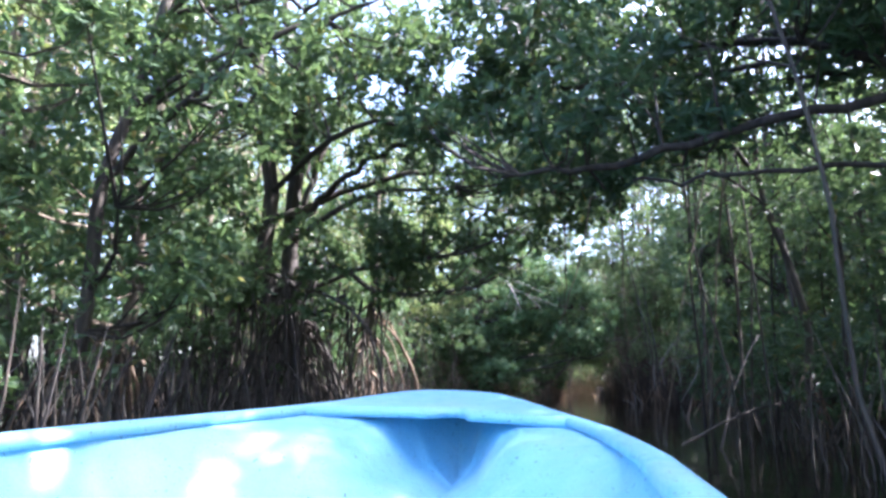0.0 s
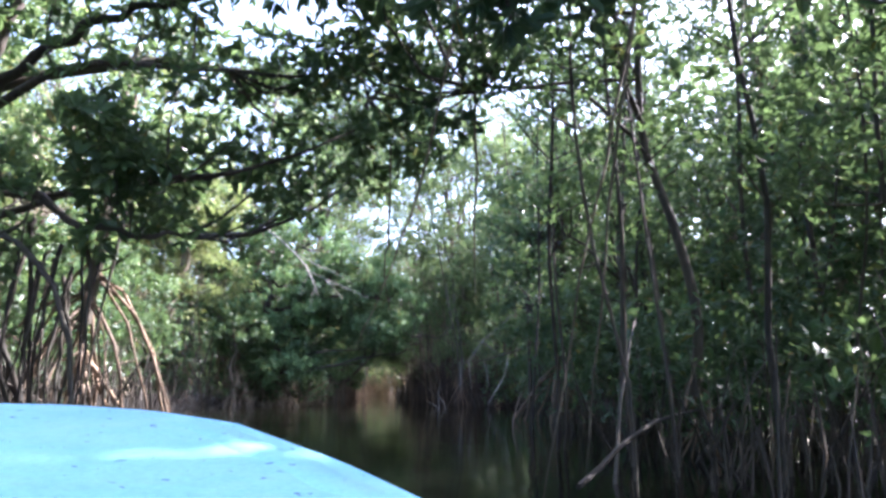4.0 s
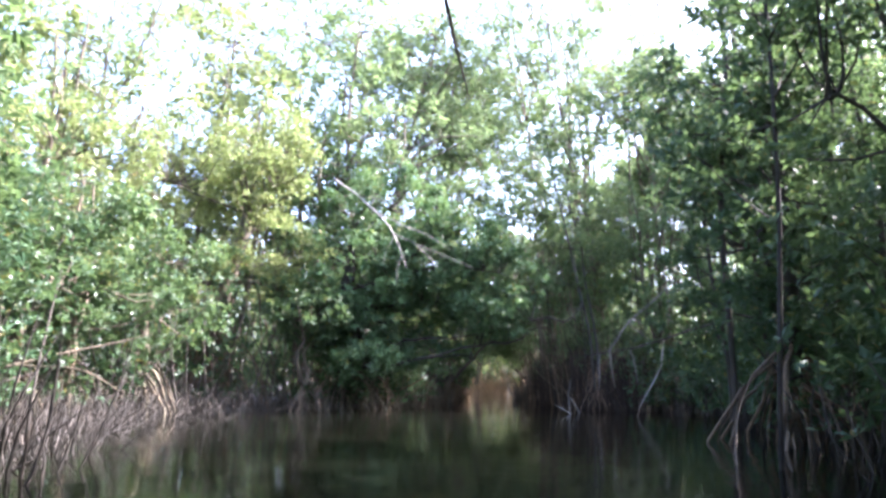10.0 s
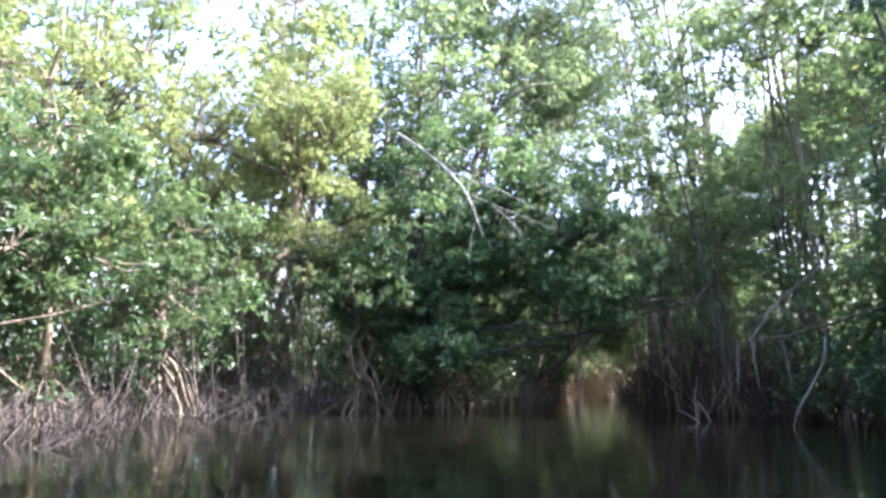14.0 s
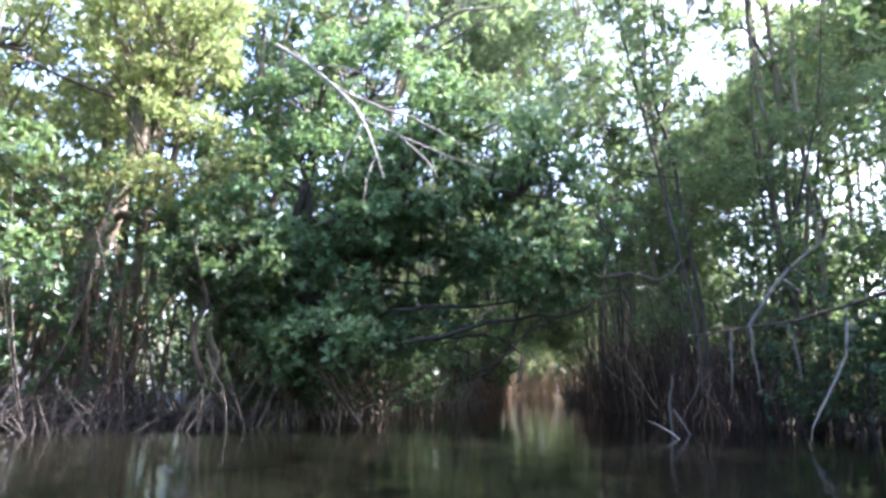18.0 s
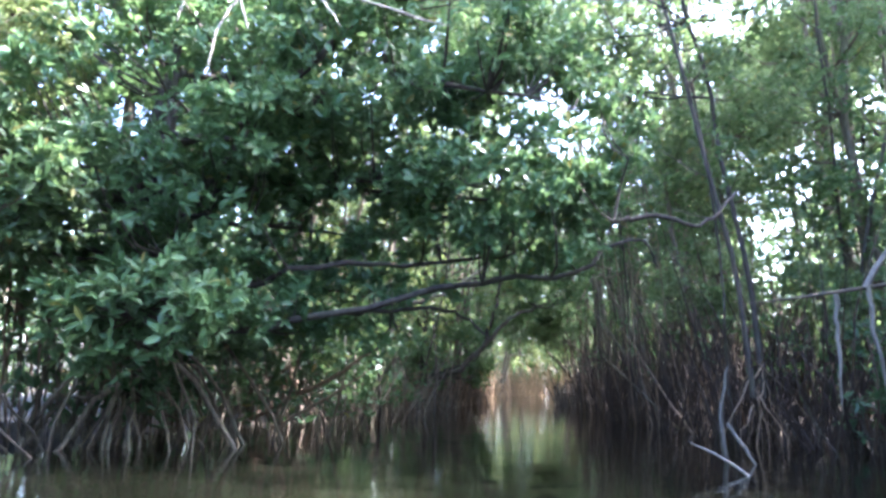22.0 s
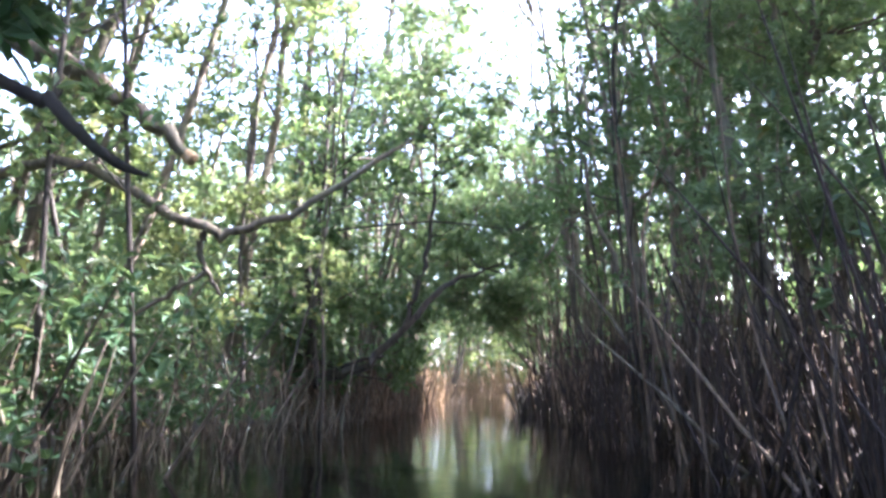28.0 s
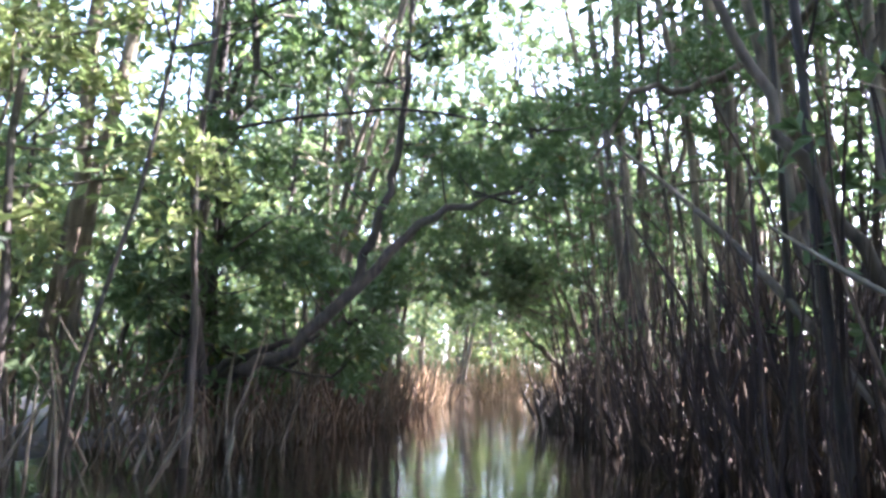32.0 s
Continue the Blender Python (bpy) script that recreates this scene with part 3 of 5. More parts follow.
mangrove(3.2, 34.6, 25, H=10.0, clumps=66, roots=20, lean=(0.6, -0.6), mat=LEAF_HAZE, blobs=[((3.8, 33.6, 6.6), (2.1, 1.6, 1.5)), ((3.4, 34.4, 8.6), (1.8, 1.5, 1.1)), ((5.4, 33.0, 8.2), (1.2, 1.0, 0.6)), ((4.6, 34.0, 4.4), (1.2, 1.2, 1.2)), ((2.6, 34.5, 4.0), (1.4, 1.2, 1.4))],
         limbs=[([(3.3, 34.5, 3.2), (4.0, 33.8, 4.9), (4.9, 33.2, 6.3)], 0.07), ([(3.4, 34.4, 6.6), (4.4, 33.4, 7.8), (6.2, 32.8, 8.0)], 0.05)])
mangrove(2.4, 36.6, 26, near=True, H=6.5, r=0.10, roots=18, clumps=44, mat=LEAF_SUN,
         limbs=[([(2.4, 36.6, 2.6), (3.6, 36.0, 2.6), (4.8, 36.0, 2.0), (5.1, 36.0, 2.0), (5.7, 36.0, 2.2), (6.7, 36.0, 2.9)], 0.055), ([(4.75, 36.0, 2.05), (4.85, 36.0, 1.75), (5.05, 36.0, 1.4)], 0.035),
                ([(4.9, 36.0, 1.6), (4.2, 36.0, 1.1), (3.6, 36.1, 0.3)], 0.025), ([(2.4, 36.6, 4.0), (3.6, 36.0, 3.45), (4.25, 36.0, 3.06), (4.72, 36.0, 2.62)], 0.11)],
         blobs=[((2.6, 36.6, 5.2), (1.9, 1.5, 1.3)), ((3.4, 36.6, 3.0), (0.8, 0.8, 0.5))], label="mangrove with long bare grey limbs reaching over the water")
mangrove(3.6, 39.6, 27, H=7.0, clumps=55, roots=18, trunks=2, r=0.03, mat=LEAF_SUN, blobs=[((4.4, 38.8, 5.4), (1.6, 1.6, 1.8)), ((4.8, 38.8, 2.4), (1.2, 1.1, 1.2)), ((3.6, 39, 3.4), (1.2, 1.2, 1.2))])
mangrove(5.3, 41.2, 28, near=True, H=6.8, trunks=4, r=0.04, roots=26, root_h=1.3, clumps=140, mat=LEAF, bark=BARK_DARK,
         limbs=[([(5.4, 41.3, 0.3), (5.9, 41.1, 0.8), (6.35, 41.0, 1.05), (7.05, 41.0, 1.8), (7.5, 41.0, 2.25), (8.1, 41.0, 2.5)], 0.075), ([(6.9, 41.0, 1.6), (7.2, 41.2, 3.0), (7.3, 41.4, 5.2)], 0.05),
                ([(5.0, 41.3, 0.6), (5.8, 41.1, 0.9), (6.5, 41.0, 1.1)], 0.05)],
         blobs=[((5.6, 41.0, 2.1), (1.3, 1.0, 1.1)), ((6.6, 41.2, 4.8), (1.6, 1.3, 1.4)), ((8.3, 41.2, 3.2), (1.1, 0.8, 0.5)), ((6.0, 42.0, 1.2), (1.2, 0.8, 0.9)), ((6.9, 43.0, 1.5), (0.9, 0.8, 0.9)), ((5.4, 41.6, 1.4), (1.0, 0.7, 0.8))], label="mangrove whose main stem leans low across the channel")
mangrove(2.2, 43.6, 29, H=6.0, clumps=60, trunks=3, r=0.05, mat=LEAF_SUN)
mangrove(6.0, 45.0, 30, H=8.5, clumps=90, trunks=4, r=0.04, roots=22, root_mat=ROOT, blobs=[((6.0, 45.0, 6.2), (1.6, 1.6, 1.8)), ((7.3, 45.4, 2.5), (1.0, 0.8, 1.0)), ((5.4, 45.2, 3.4), (1.2, 1.2, 1.3))])
mangrove(7.0, 49.0, 31, H=8.0, clumps=120, trunks=3, r=0.05, roots=24, root_mat=ROOT, blobs=[((7.4, 49.0, 6.2), (1.7, 1.6, 1.7)), ((8.4, 50.4, 2.4), (1.3, 1.2, 0.7)), ((7.2, 48.6, 3.6), (1.2, 1.2, 1.2))])
mangrove(5.0, 50.0, 32, H=9.0, clumps=60, trunks=2, mat=LEAF_HAZE)
mangrove(8.0, 54.0, 33, H=7.5, clumps=60, roots=26, root_mat=SUN_AND_SAWN, mat=LEAF_SUN)

# ---- the right bank ----
mangrove(6.6, 9.0, 41, near=True, H=7.0, lean=(-0.4, 0.5), r=0.10, clumps=150, bark=BARK_DARK, mat=LEAF_SHADE,
         limbs=[([(6.4, 9.3, 2.3), (5.2, 9.6, 2.41), (4.0, 9.6, 2.33), (3.15, 9.6, 2.29)], 0.03), ([(6.4, 9.3, 2.8), (5.2, 9.6, 2.98), (3.8, 9.7, 2.67), (2.9, 9.8, 2.45), (2.3, 10.1, 2.5)], 0.05),
                ([(6.4, 9.3, 3.6), (5.0, 10.2, 3.9), (3.4, 11.6, 4.1), (2.2, 12.8, 4.2)], 0.06)],
         blobs=[((5.2, 9.8, 4.6), (1.8, 1.6, 1.2)), ((2.7, 10.2, 3.1), (1.5, 1.0, 0.6)), ((4.4, 10.0, 3.4), (1.3, 1.0, 0.6)), ((3.0, 12.2, 4.3), (1.5, 1.3, 0.7))],
         drops=[([(3.6, 12.8, 4.2), (3.3, 12.93, 2.4), (3.05, 13.0, 1.6), (2.80, 13.05, 0.96)], 0.014), ([(2.3, 13.0, 4.2), (2.0, 13.2, 2.8), (1.7, 13.4, 1.5)], 0.006), ([(3.9, 13.4, 4.2), (3.9, 13.4, 2.8), (3.9, 13.4, 1.4)], 0.018),
                ([(5.2, 12.6, 4.4), (4.95, 12.8, 2.4), (4.7, 13.0, -0.2)], 0.018), ([(1.2, 13.6, 4.3), (0.9, 13.8, 2.9), (0.7, 14.0, 1.7)], 0.006), ([(4.6, 11.4, 3.9), (4.2, 11.6, 2.0), (3.8, 11.8, -0.3)], 0.013), ([(3.3, 14.6, 4.2), (3.32, 14.55, 2.4), (3.27, 14.5, 1.9), (3.36, 14.5, 1.36)], 0.014)],
         drop_mat=BARK, label="dark mangrove with long level limbs and hanging aerial roots")
mangrove(8.2, 12.5, 42, H=9.0, clumps=38, mat=LEAF)
mangrove(9.6, 16.5, 43, H=9.0, clumps=60, mat=LEAF_HAZE)
mangrove(8.3, 18.6, 44, H=8.5, clumps=80, mat=LEAF, bark=BARK_DARK, roots=24, root_h=1.5, root_w=1.2,
         blobs=[((8.0, 18.6, 5.6), (1.7, 1.5, 1.8)), ((7.6, 18.5, 3.0), (1.3, 1.4, 1.5)), ((7.0, 18.8, 4.6), (1.1, 1.1, 1.0)), ((7.6, 17.6, 1.7), (1.0, 1.0, 0.8))])
mangrove(8.3, 21.4, 45, H=7.6, clumps=120, mat=LEAF_SHADE, bark=BARK_DARK, roots=30, root_h=1.5, root_w=1.3, trunks=2,
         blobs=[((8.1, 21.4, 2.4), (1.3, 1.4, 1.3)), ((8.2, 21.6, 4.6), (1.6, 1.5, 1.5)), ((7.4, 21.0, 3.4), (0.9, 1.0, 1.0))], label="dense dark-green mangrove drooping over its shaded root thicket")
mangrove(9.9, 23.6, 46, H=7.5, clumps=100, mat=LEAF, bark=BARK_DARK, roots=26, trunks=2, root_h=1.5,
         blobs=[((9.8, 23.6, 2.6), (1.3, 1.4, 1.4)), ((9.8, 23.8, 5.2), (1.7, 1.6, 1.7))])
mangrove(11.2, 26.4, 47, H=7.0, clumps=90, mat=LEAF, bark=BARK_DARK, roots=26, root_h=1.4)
mangrove(12.6, 30.0, 48, H=6.5, clumps=95, mat=LEAF_HAZE, roots=22)
mangrove(11.6, 33.0, 49, H=6.8, clumps=100, mat=LEAF_HAZE, roots=24, trunks=3, r=0.05,
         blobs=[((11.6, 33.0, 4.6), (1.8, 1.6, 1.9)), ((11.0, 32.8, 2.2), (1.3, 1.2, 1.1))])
# added tree, its crown above the view, to keep sun off the broad bush
mangrove(11.2, 32.2, 76, H=10.5, r=0.045, clumps=110, mat=LEAF_HAZE, roots=12, trunks=2,
         blobs=[((10.7, 32.0, 9.4), (1.9, 1.8, 1.0))], label="tall leafy mangrove added to shade the bush at the narrows")
mangrove(10.2, 35.4, 50, H=6.0, clumps=110, mat=LEAF_HAZE, roots=28, trunks=3, r=0.05, root_h=1.6,
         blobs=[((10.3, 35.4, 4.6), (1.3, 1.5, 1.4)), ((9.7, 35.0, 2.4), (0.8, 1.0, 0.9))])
mangrove(10.4, 38.2, 51, H=8.0, clumps=30, roots=34, trunks=5, r=0.034, root_h=1.9, root_w=1.0, root_mat=ROOT_SHADE,
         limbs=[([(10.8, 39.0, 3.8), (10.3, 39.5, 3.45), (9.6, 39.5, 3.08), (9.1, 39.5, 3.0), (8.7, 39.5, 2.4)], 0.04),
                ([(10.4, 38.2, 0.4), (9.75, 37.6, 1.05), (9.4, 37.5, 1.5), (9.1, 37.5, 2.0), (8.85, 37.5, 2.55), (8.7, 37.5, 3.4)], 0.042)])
mangrove(10.6, 41.0, 52, H=8.0, clumps=30, roots=34, trunks=5, r=0.04, root_h=1.9, root_w=1.0, root_mat=ROOT_SHADE)
mangrove(10.9, 44.4, 53, H=8.0, clumps=30, roots=30, trunks=4, r=0.05, root_h=1.6, root_w=1.0, root_mat=ROOT_SHADE)
mangrove(11.5, 48.6, 54, H=6.8, clumps=60, roots=34, trunks=3, r=0.05, root_h=1.1, root_w=1.3, root_mat=BARK_DARK, mat=LEAF_HAZE)
mangrove(13.4, 52.4, 55, H=7.0, clumps=60, roots=24, trunks=2, mat=LEAF_HAZE,
         limbs=[([(12.6, 50.4, -0.3), (11.5, 50.0, 0.5), (10.8, 50.0, 1.1), (10.0, 50.0, 1.9)], 0.11)])
mangrove(13.0, 60.5, 56, H=8.0, clumps=70, roots=30, root_mat=SUN_AND_SAWN, mat=LEAF_SUN)
mangrove(10.8, 61.5, 57, H=7.0, clumps=60, roots=34, root_mat=SUN_AND_SAWN, mat=LEAF_SUN)
mangrove(15.0, 58.0, 58, H=8.5, clumps=60, mat=LEAF_HAZE)


# trees added to shade bank and boat; those below x = 10 unseen
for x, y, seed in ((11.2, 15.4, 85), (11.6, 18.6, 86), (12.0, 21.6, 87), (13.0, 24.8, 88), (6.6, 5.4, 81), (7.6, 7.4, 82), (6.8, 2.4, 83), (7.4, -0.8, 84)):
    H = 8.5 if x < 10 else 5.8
    mangrove(x, y, seed, H=H, r=0.06, clumps=200 if x < 10 else 110, mat=LEAF_SHADE if x < 12 else LEAF, bark=BARK_DARK, roots=12,
             blobs=[((x - 0.6, y, H * 0.78), (2.0, 1.8, H * 0.19)), ((x - 0.2, y - 0.5, H * 0.5), (1.7, 1.5, H * 0.14)), ((x + 0.6, y + 0.4, H * 0.28), (1.5, 1.4, H * 0.12))], label="dark leafy mangrove added for shade on the right bank")


# ---- crowns that close over the start and over the narrows ----
mangrove(6.4, 13.9, 61, near=True, H=7.0, lean=(-0.4, 0.2), r=0.05, clumps=165, mat=LEAF_SHADE, bark=BARK_DARK, roots=10,
         blobs=[((3.9, 13.4, 5.4), (2.0, 2.0, 1.4)), ((2.6, 11.4, 4.6), (1.4, 1.4, 0.9)), ((2.2, 13.2, 4.6), (1.2, 0.8, 0.7)), ((3.5, 13.2, 3.4), (1.1, 0.8, 0.45)), ((1.1, 13.2, 5.4), (1.1, 0.8, 0.6))],
         limbs=[([(6.2, 13.9, 4.4), (4.6, 13.5, 5.0), (2.8, 13.2, 5.3)], 0.035), ([(6.2, 13.9, 3.8), (4.4, 12.6, 4.6), (2.6, 11.2, 4.7)], 0.035)], label="dark mangrove whose crown leans across the channel")
mangrove(-2.0, 11.0, 62, near=True, H=7.0, lean=(0.9, 0.2), r=0.07, clumps=70, mat=LEAF, bark=BARK_DARK, roots=16,
         blobs=[((0.4, 10.8, 5.0), (1.5, 1.6, 1.4)), ((-0.8, 10.4, 4.0), (1.3, 1.3, 1.4)), ((-1.0, 10.6, 2.2), (0.8, 1.0, 0.9))],
         limbs=[([(-1.6, 11.0, 2.6), (-0.4, 11.0, 4.2), (0.9, 11.4, 5.0)], 0.045)])
mangrove(9.4, 32.6, 63, near=True, H=10.0, lean=(-0.8, 0.6), r=0.034, clumps=125, mat=LEAF_HAZE, bark=BARK_DARK, trunks=2, roots=16, root_h=1.2,
         blobs=[((7.6, 34.6, 6.6), (1.5, 1.2, 1.2)), ((8.9, 33.4, 6.4), (1.8, 1.7, 2.0)), ((9.4, 33.4, 8.8), (1.7, 1.5, 1.2)), ((7.4, 34.0, 5.4), (1.2, 1.3, 1.4))], label="slender-stemmed mangrove arching over the narrow channel")
mangrove(9.9, 38.4, 64, H=9.0, lean=(-1.0, 0.6), r=0.035, clumps=30, mat=LEAF_HAZE, trunks=2, roots=16,
         blobs=[((8.4, 39.0, 6.6), (2.0, 1.8, 2.0)), ((7.4, 38.4, 5.0), (1.2, 1.2, 1.0))], label="slender-stemmed mangrove arching over the narrow channel")
mangrove(6.2, 43.6, 65, H=9.0, lean=(1.2, 0.4), r=0.045, clumps=60, mat=LEAF_HAZE, trunks=3, roots=16,
         blobs=[((7.6, 43.8, 6.6), (2.1, 1.8, 2.2)), ((8.8, 44.4, 4.4), (1.3, 1.2, 1.1)), ((6.4, 43.6, 4.0), (1.2, 1.2, 1.2))])
mangrove(10.9, 47.0, 66, H=9.0, lean=(-1.4, 0.4), r=0.05, clumps=270, mat=LEAF, trunks=3, roots=16,
         blobs=[((9.2, 47.4, 6.2), (2.2, 1.8, 2.2)), ((9.4, 49.2, 2.7), (1.4, 1.2, 0.7)), ((9.6, 47.8, 3.6), (1.2, 1.2, 0.9)), ((8.2, 48.4, 4.8), (1.3, 1.2, 1.2)), ((9.0, 46.8, 2.9), (1.2, 0.8, 0.8)), ((9.6, 48.0, 4.9), (1.5, 1.0, 1.2)), ((9.5, 50.4, 2.35), (1.3, 0.9, 0.6)), ((10.5, 49.6, 2.1), (0.9, 0.9, 0.5)), ((9.6, 51.6, 3.4), (1.7, 1.0, 1.0))])
mangrove(10.5, 46.6, 77, H=4.6, lean=(-0.8, 0.0), r=0.04, clumps=64, mat=LEAF_HAZE, trunks=2, roots=14, root_mat=BARK_DARK,
         blobs=[((8.9, 46.5, 2.7), (1.3, 0.8, 0.8)), ((8.1, 46.2, 3.3), (0.9, 0.8, 0.8)), ((9.8, 46.8, 2.5), (0.9, 0.8, 0.6))], label="low mangrove drooping over the mouth of the bend")
mangrove(9.2, 56.0, 67, H=11.0, lean=(1.4, 0.4), r=0.06, clumps=190, leaf=0.2, mat=LEAF_HAZE, trunks=3, roots=16,
         blobs=[((11.0, 56.0, 8.6), (2.4, 1.6, 1.8)), ((10.6, 56.4, 6.0), (2.6, 1.8, 2.6)), ((11.6, 56.8, 3.6), (1.4, 1.2, 1.1))])
mangrove(2.4, 39.0, 68, H=11.0, lean=(2.2, -1.2), r=0.045, clumps=100, mat=LEAF_HAZE, trunks=2, roots=12,
         blobs=[((6.2, 36.8, 8.0), (1.8, 1.6, 1.6)), ((5.8, 36.6, 9.8), (2.0, 1.6, 1.2)), ((7.6, 37.0, 9.0), (1.5, 1.4, 1.2))])


for x, y, H, mat, lean in ((1.2, 36.4, 12.5, LEAF_HAZE, 0.6), (12.4, 40.5, 9.5, LEAF_HAZE, -0.8), (13.8, 35.2, 11.5, LEAF_SUN, 0.0), (-2.6, 34.2, 12.0, LEAF_SUN, 0.8),
                           (-5.2, 25.5, 11.5, LEAF_SUN, 0.5), (-0.4, 38.4, 15.5, LEAF_HAZE, 0.5), (1.6, 40.0, 16.5, LEAF_HAZE, 0.8), (-2.6, 36.6, 15.0, LEAF_SUN, 0.5), (11.9, 36.9, 10.0, LEAF_HAZE, -2.6), (2.2, 38.2, 15.0, LEAF_HAZE, 2.9), (12.9, 42.5, 10.5, LEAF_HAZE, -2.2), (-5.6, 34.0, 14.0, LEAF_SUN, 0.3), (14.6, 38.4, 12.5, LEAF_HAZE, -0.4), (1.4, 34.6, 14.0, LEAF_HAZE, 0.9)):
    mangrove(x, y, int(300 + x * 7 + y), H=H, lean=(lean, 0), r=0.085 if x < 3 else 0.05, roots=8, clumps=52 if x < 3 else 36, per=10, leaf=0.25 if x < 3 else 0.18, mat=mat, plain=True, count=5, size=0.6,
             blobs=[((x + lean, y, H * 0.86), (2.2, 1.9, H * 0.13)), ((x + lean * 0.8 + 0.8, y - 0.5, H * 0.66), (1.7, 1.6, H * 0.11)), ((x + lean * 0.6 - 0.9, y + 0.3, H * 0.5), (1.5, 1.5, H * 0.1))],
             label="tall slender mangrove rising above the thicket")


# thin crowns against the sky, haze put into their leaf colour
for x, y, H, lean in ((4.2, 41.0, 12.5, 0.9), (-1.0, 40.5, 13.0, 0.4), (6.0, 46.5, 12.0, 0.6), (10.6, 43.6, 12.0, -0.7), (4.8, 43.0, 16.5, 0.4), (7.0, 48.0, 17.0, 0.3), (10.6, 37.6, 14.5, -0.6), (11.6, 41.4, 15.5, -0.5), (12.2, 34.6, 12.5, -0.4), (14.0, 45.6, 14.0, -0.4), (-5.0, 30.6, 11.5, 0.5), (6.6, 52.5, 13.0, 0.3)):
    mangrove(x, y, int(700 + x * 7 + y), H=H, lean=(lean, 0), r=0.07, roots=6, trunks=2, clumps=62 if x < 10 else 40, per=9, leaf=0.17, mat=LEAF_HAZE, plain=True, count=5, size=0.5,
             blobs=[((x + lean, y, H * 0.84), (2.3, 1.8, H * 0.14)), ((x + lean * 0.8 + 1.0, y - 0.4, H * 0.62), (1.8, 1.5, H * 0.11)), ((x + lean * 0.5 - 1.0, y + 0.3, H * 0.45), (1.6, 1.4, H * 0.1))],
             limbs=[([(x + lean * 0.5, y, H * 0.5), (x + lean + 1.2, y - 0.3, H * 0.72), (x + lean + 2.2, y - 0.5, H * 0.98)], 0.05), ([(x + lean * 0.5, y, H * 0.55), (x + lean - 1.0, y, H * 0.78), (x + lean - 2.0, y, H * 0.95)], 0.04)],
             label="tall slender mangrove with thin haze-coloured foliage")


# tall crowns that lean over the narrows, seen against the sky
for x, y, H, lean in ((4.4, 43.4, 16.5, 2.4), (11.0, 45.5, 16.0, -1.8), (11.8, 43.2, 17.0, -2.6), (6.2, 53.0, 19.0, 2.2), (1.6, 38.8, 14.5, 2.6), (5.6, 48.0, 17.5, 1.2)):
    mangrove(x, y, int(800 + x * 7 + y), H=H, lean=(lean, 0), r=0.05, roots=6, clumps=105, per=10, leaf=0.19, mat=LEAF_HAZE, plain=True, count=5, size=0.55,
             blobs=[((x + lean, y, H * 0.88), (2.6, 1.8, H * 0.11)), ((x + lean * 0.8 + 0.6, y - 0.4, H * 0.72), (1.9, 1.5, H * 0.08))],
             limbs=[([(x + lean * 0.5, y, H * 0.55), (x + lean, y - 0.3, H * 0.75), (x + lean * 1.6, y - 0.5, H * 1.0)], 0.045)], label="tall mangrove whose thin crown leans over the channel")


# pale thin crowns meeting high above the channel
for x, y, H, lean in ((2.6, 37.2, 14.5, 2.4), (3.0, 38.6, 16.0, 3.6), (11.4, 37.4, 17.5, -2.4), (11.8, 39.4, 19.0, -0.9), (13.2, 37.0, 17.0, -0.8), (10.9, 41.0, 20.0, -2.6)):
    mangrove(x, y, int(600 + x * 7 + y), H=H, lean=(lean, 0), r=0.055, roots=6, clumps=70, per=9, leaf=0.17, mat=LEAF_HAZE, plain=True, count=5, size=0.6,
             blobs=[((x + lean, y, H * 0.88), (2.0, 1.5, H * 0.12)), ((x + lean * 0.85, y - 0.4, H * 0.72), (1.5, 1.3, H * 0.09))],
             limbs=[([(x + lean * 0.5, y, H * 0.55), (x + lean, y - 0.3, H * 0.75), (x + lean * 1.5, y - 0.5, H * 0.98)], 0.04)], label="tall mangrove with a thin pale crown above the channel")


# high crowns added to shade the stilt-root thicket, the densest out of view
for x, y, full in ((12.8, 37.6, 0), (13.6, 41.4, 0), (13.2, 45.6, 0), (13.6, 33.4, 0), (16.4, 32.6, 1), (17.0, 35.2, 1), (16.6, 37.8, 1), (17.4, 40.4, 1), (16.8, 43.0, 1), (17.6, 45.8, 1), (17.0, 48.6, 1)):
    mangrove(x, y, int(500 + x * 9 + y), H=x - 5.0, r=0.06, roots=8, clumps=190 if full else 45, per=10, leaf=0.24 if full else 0.19, mat=LEAF_HAZE, plain=True, count=5, size=0.5,
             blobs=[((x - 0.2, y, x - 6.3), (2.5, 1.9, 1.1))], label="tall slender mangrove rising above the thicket")


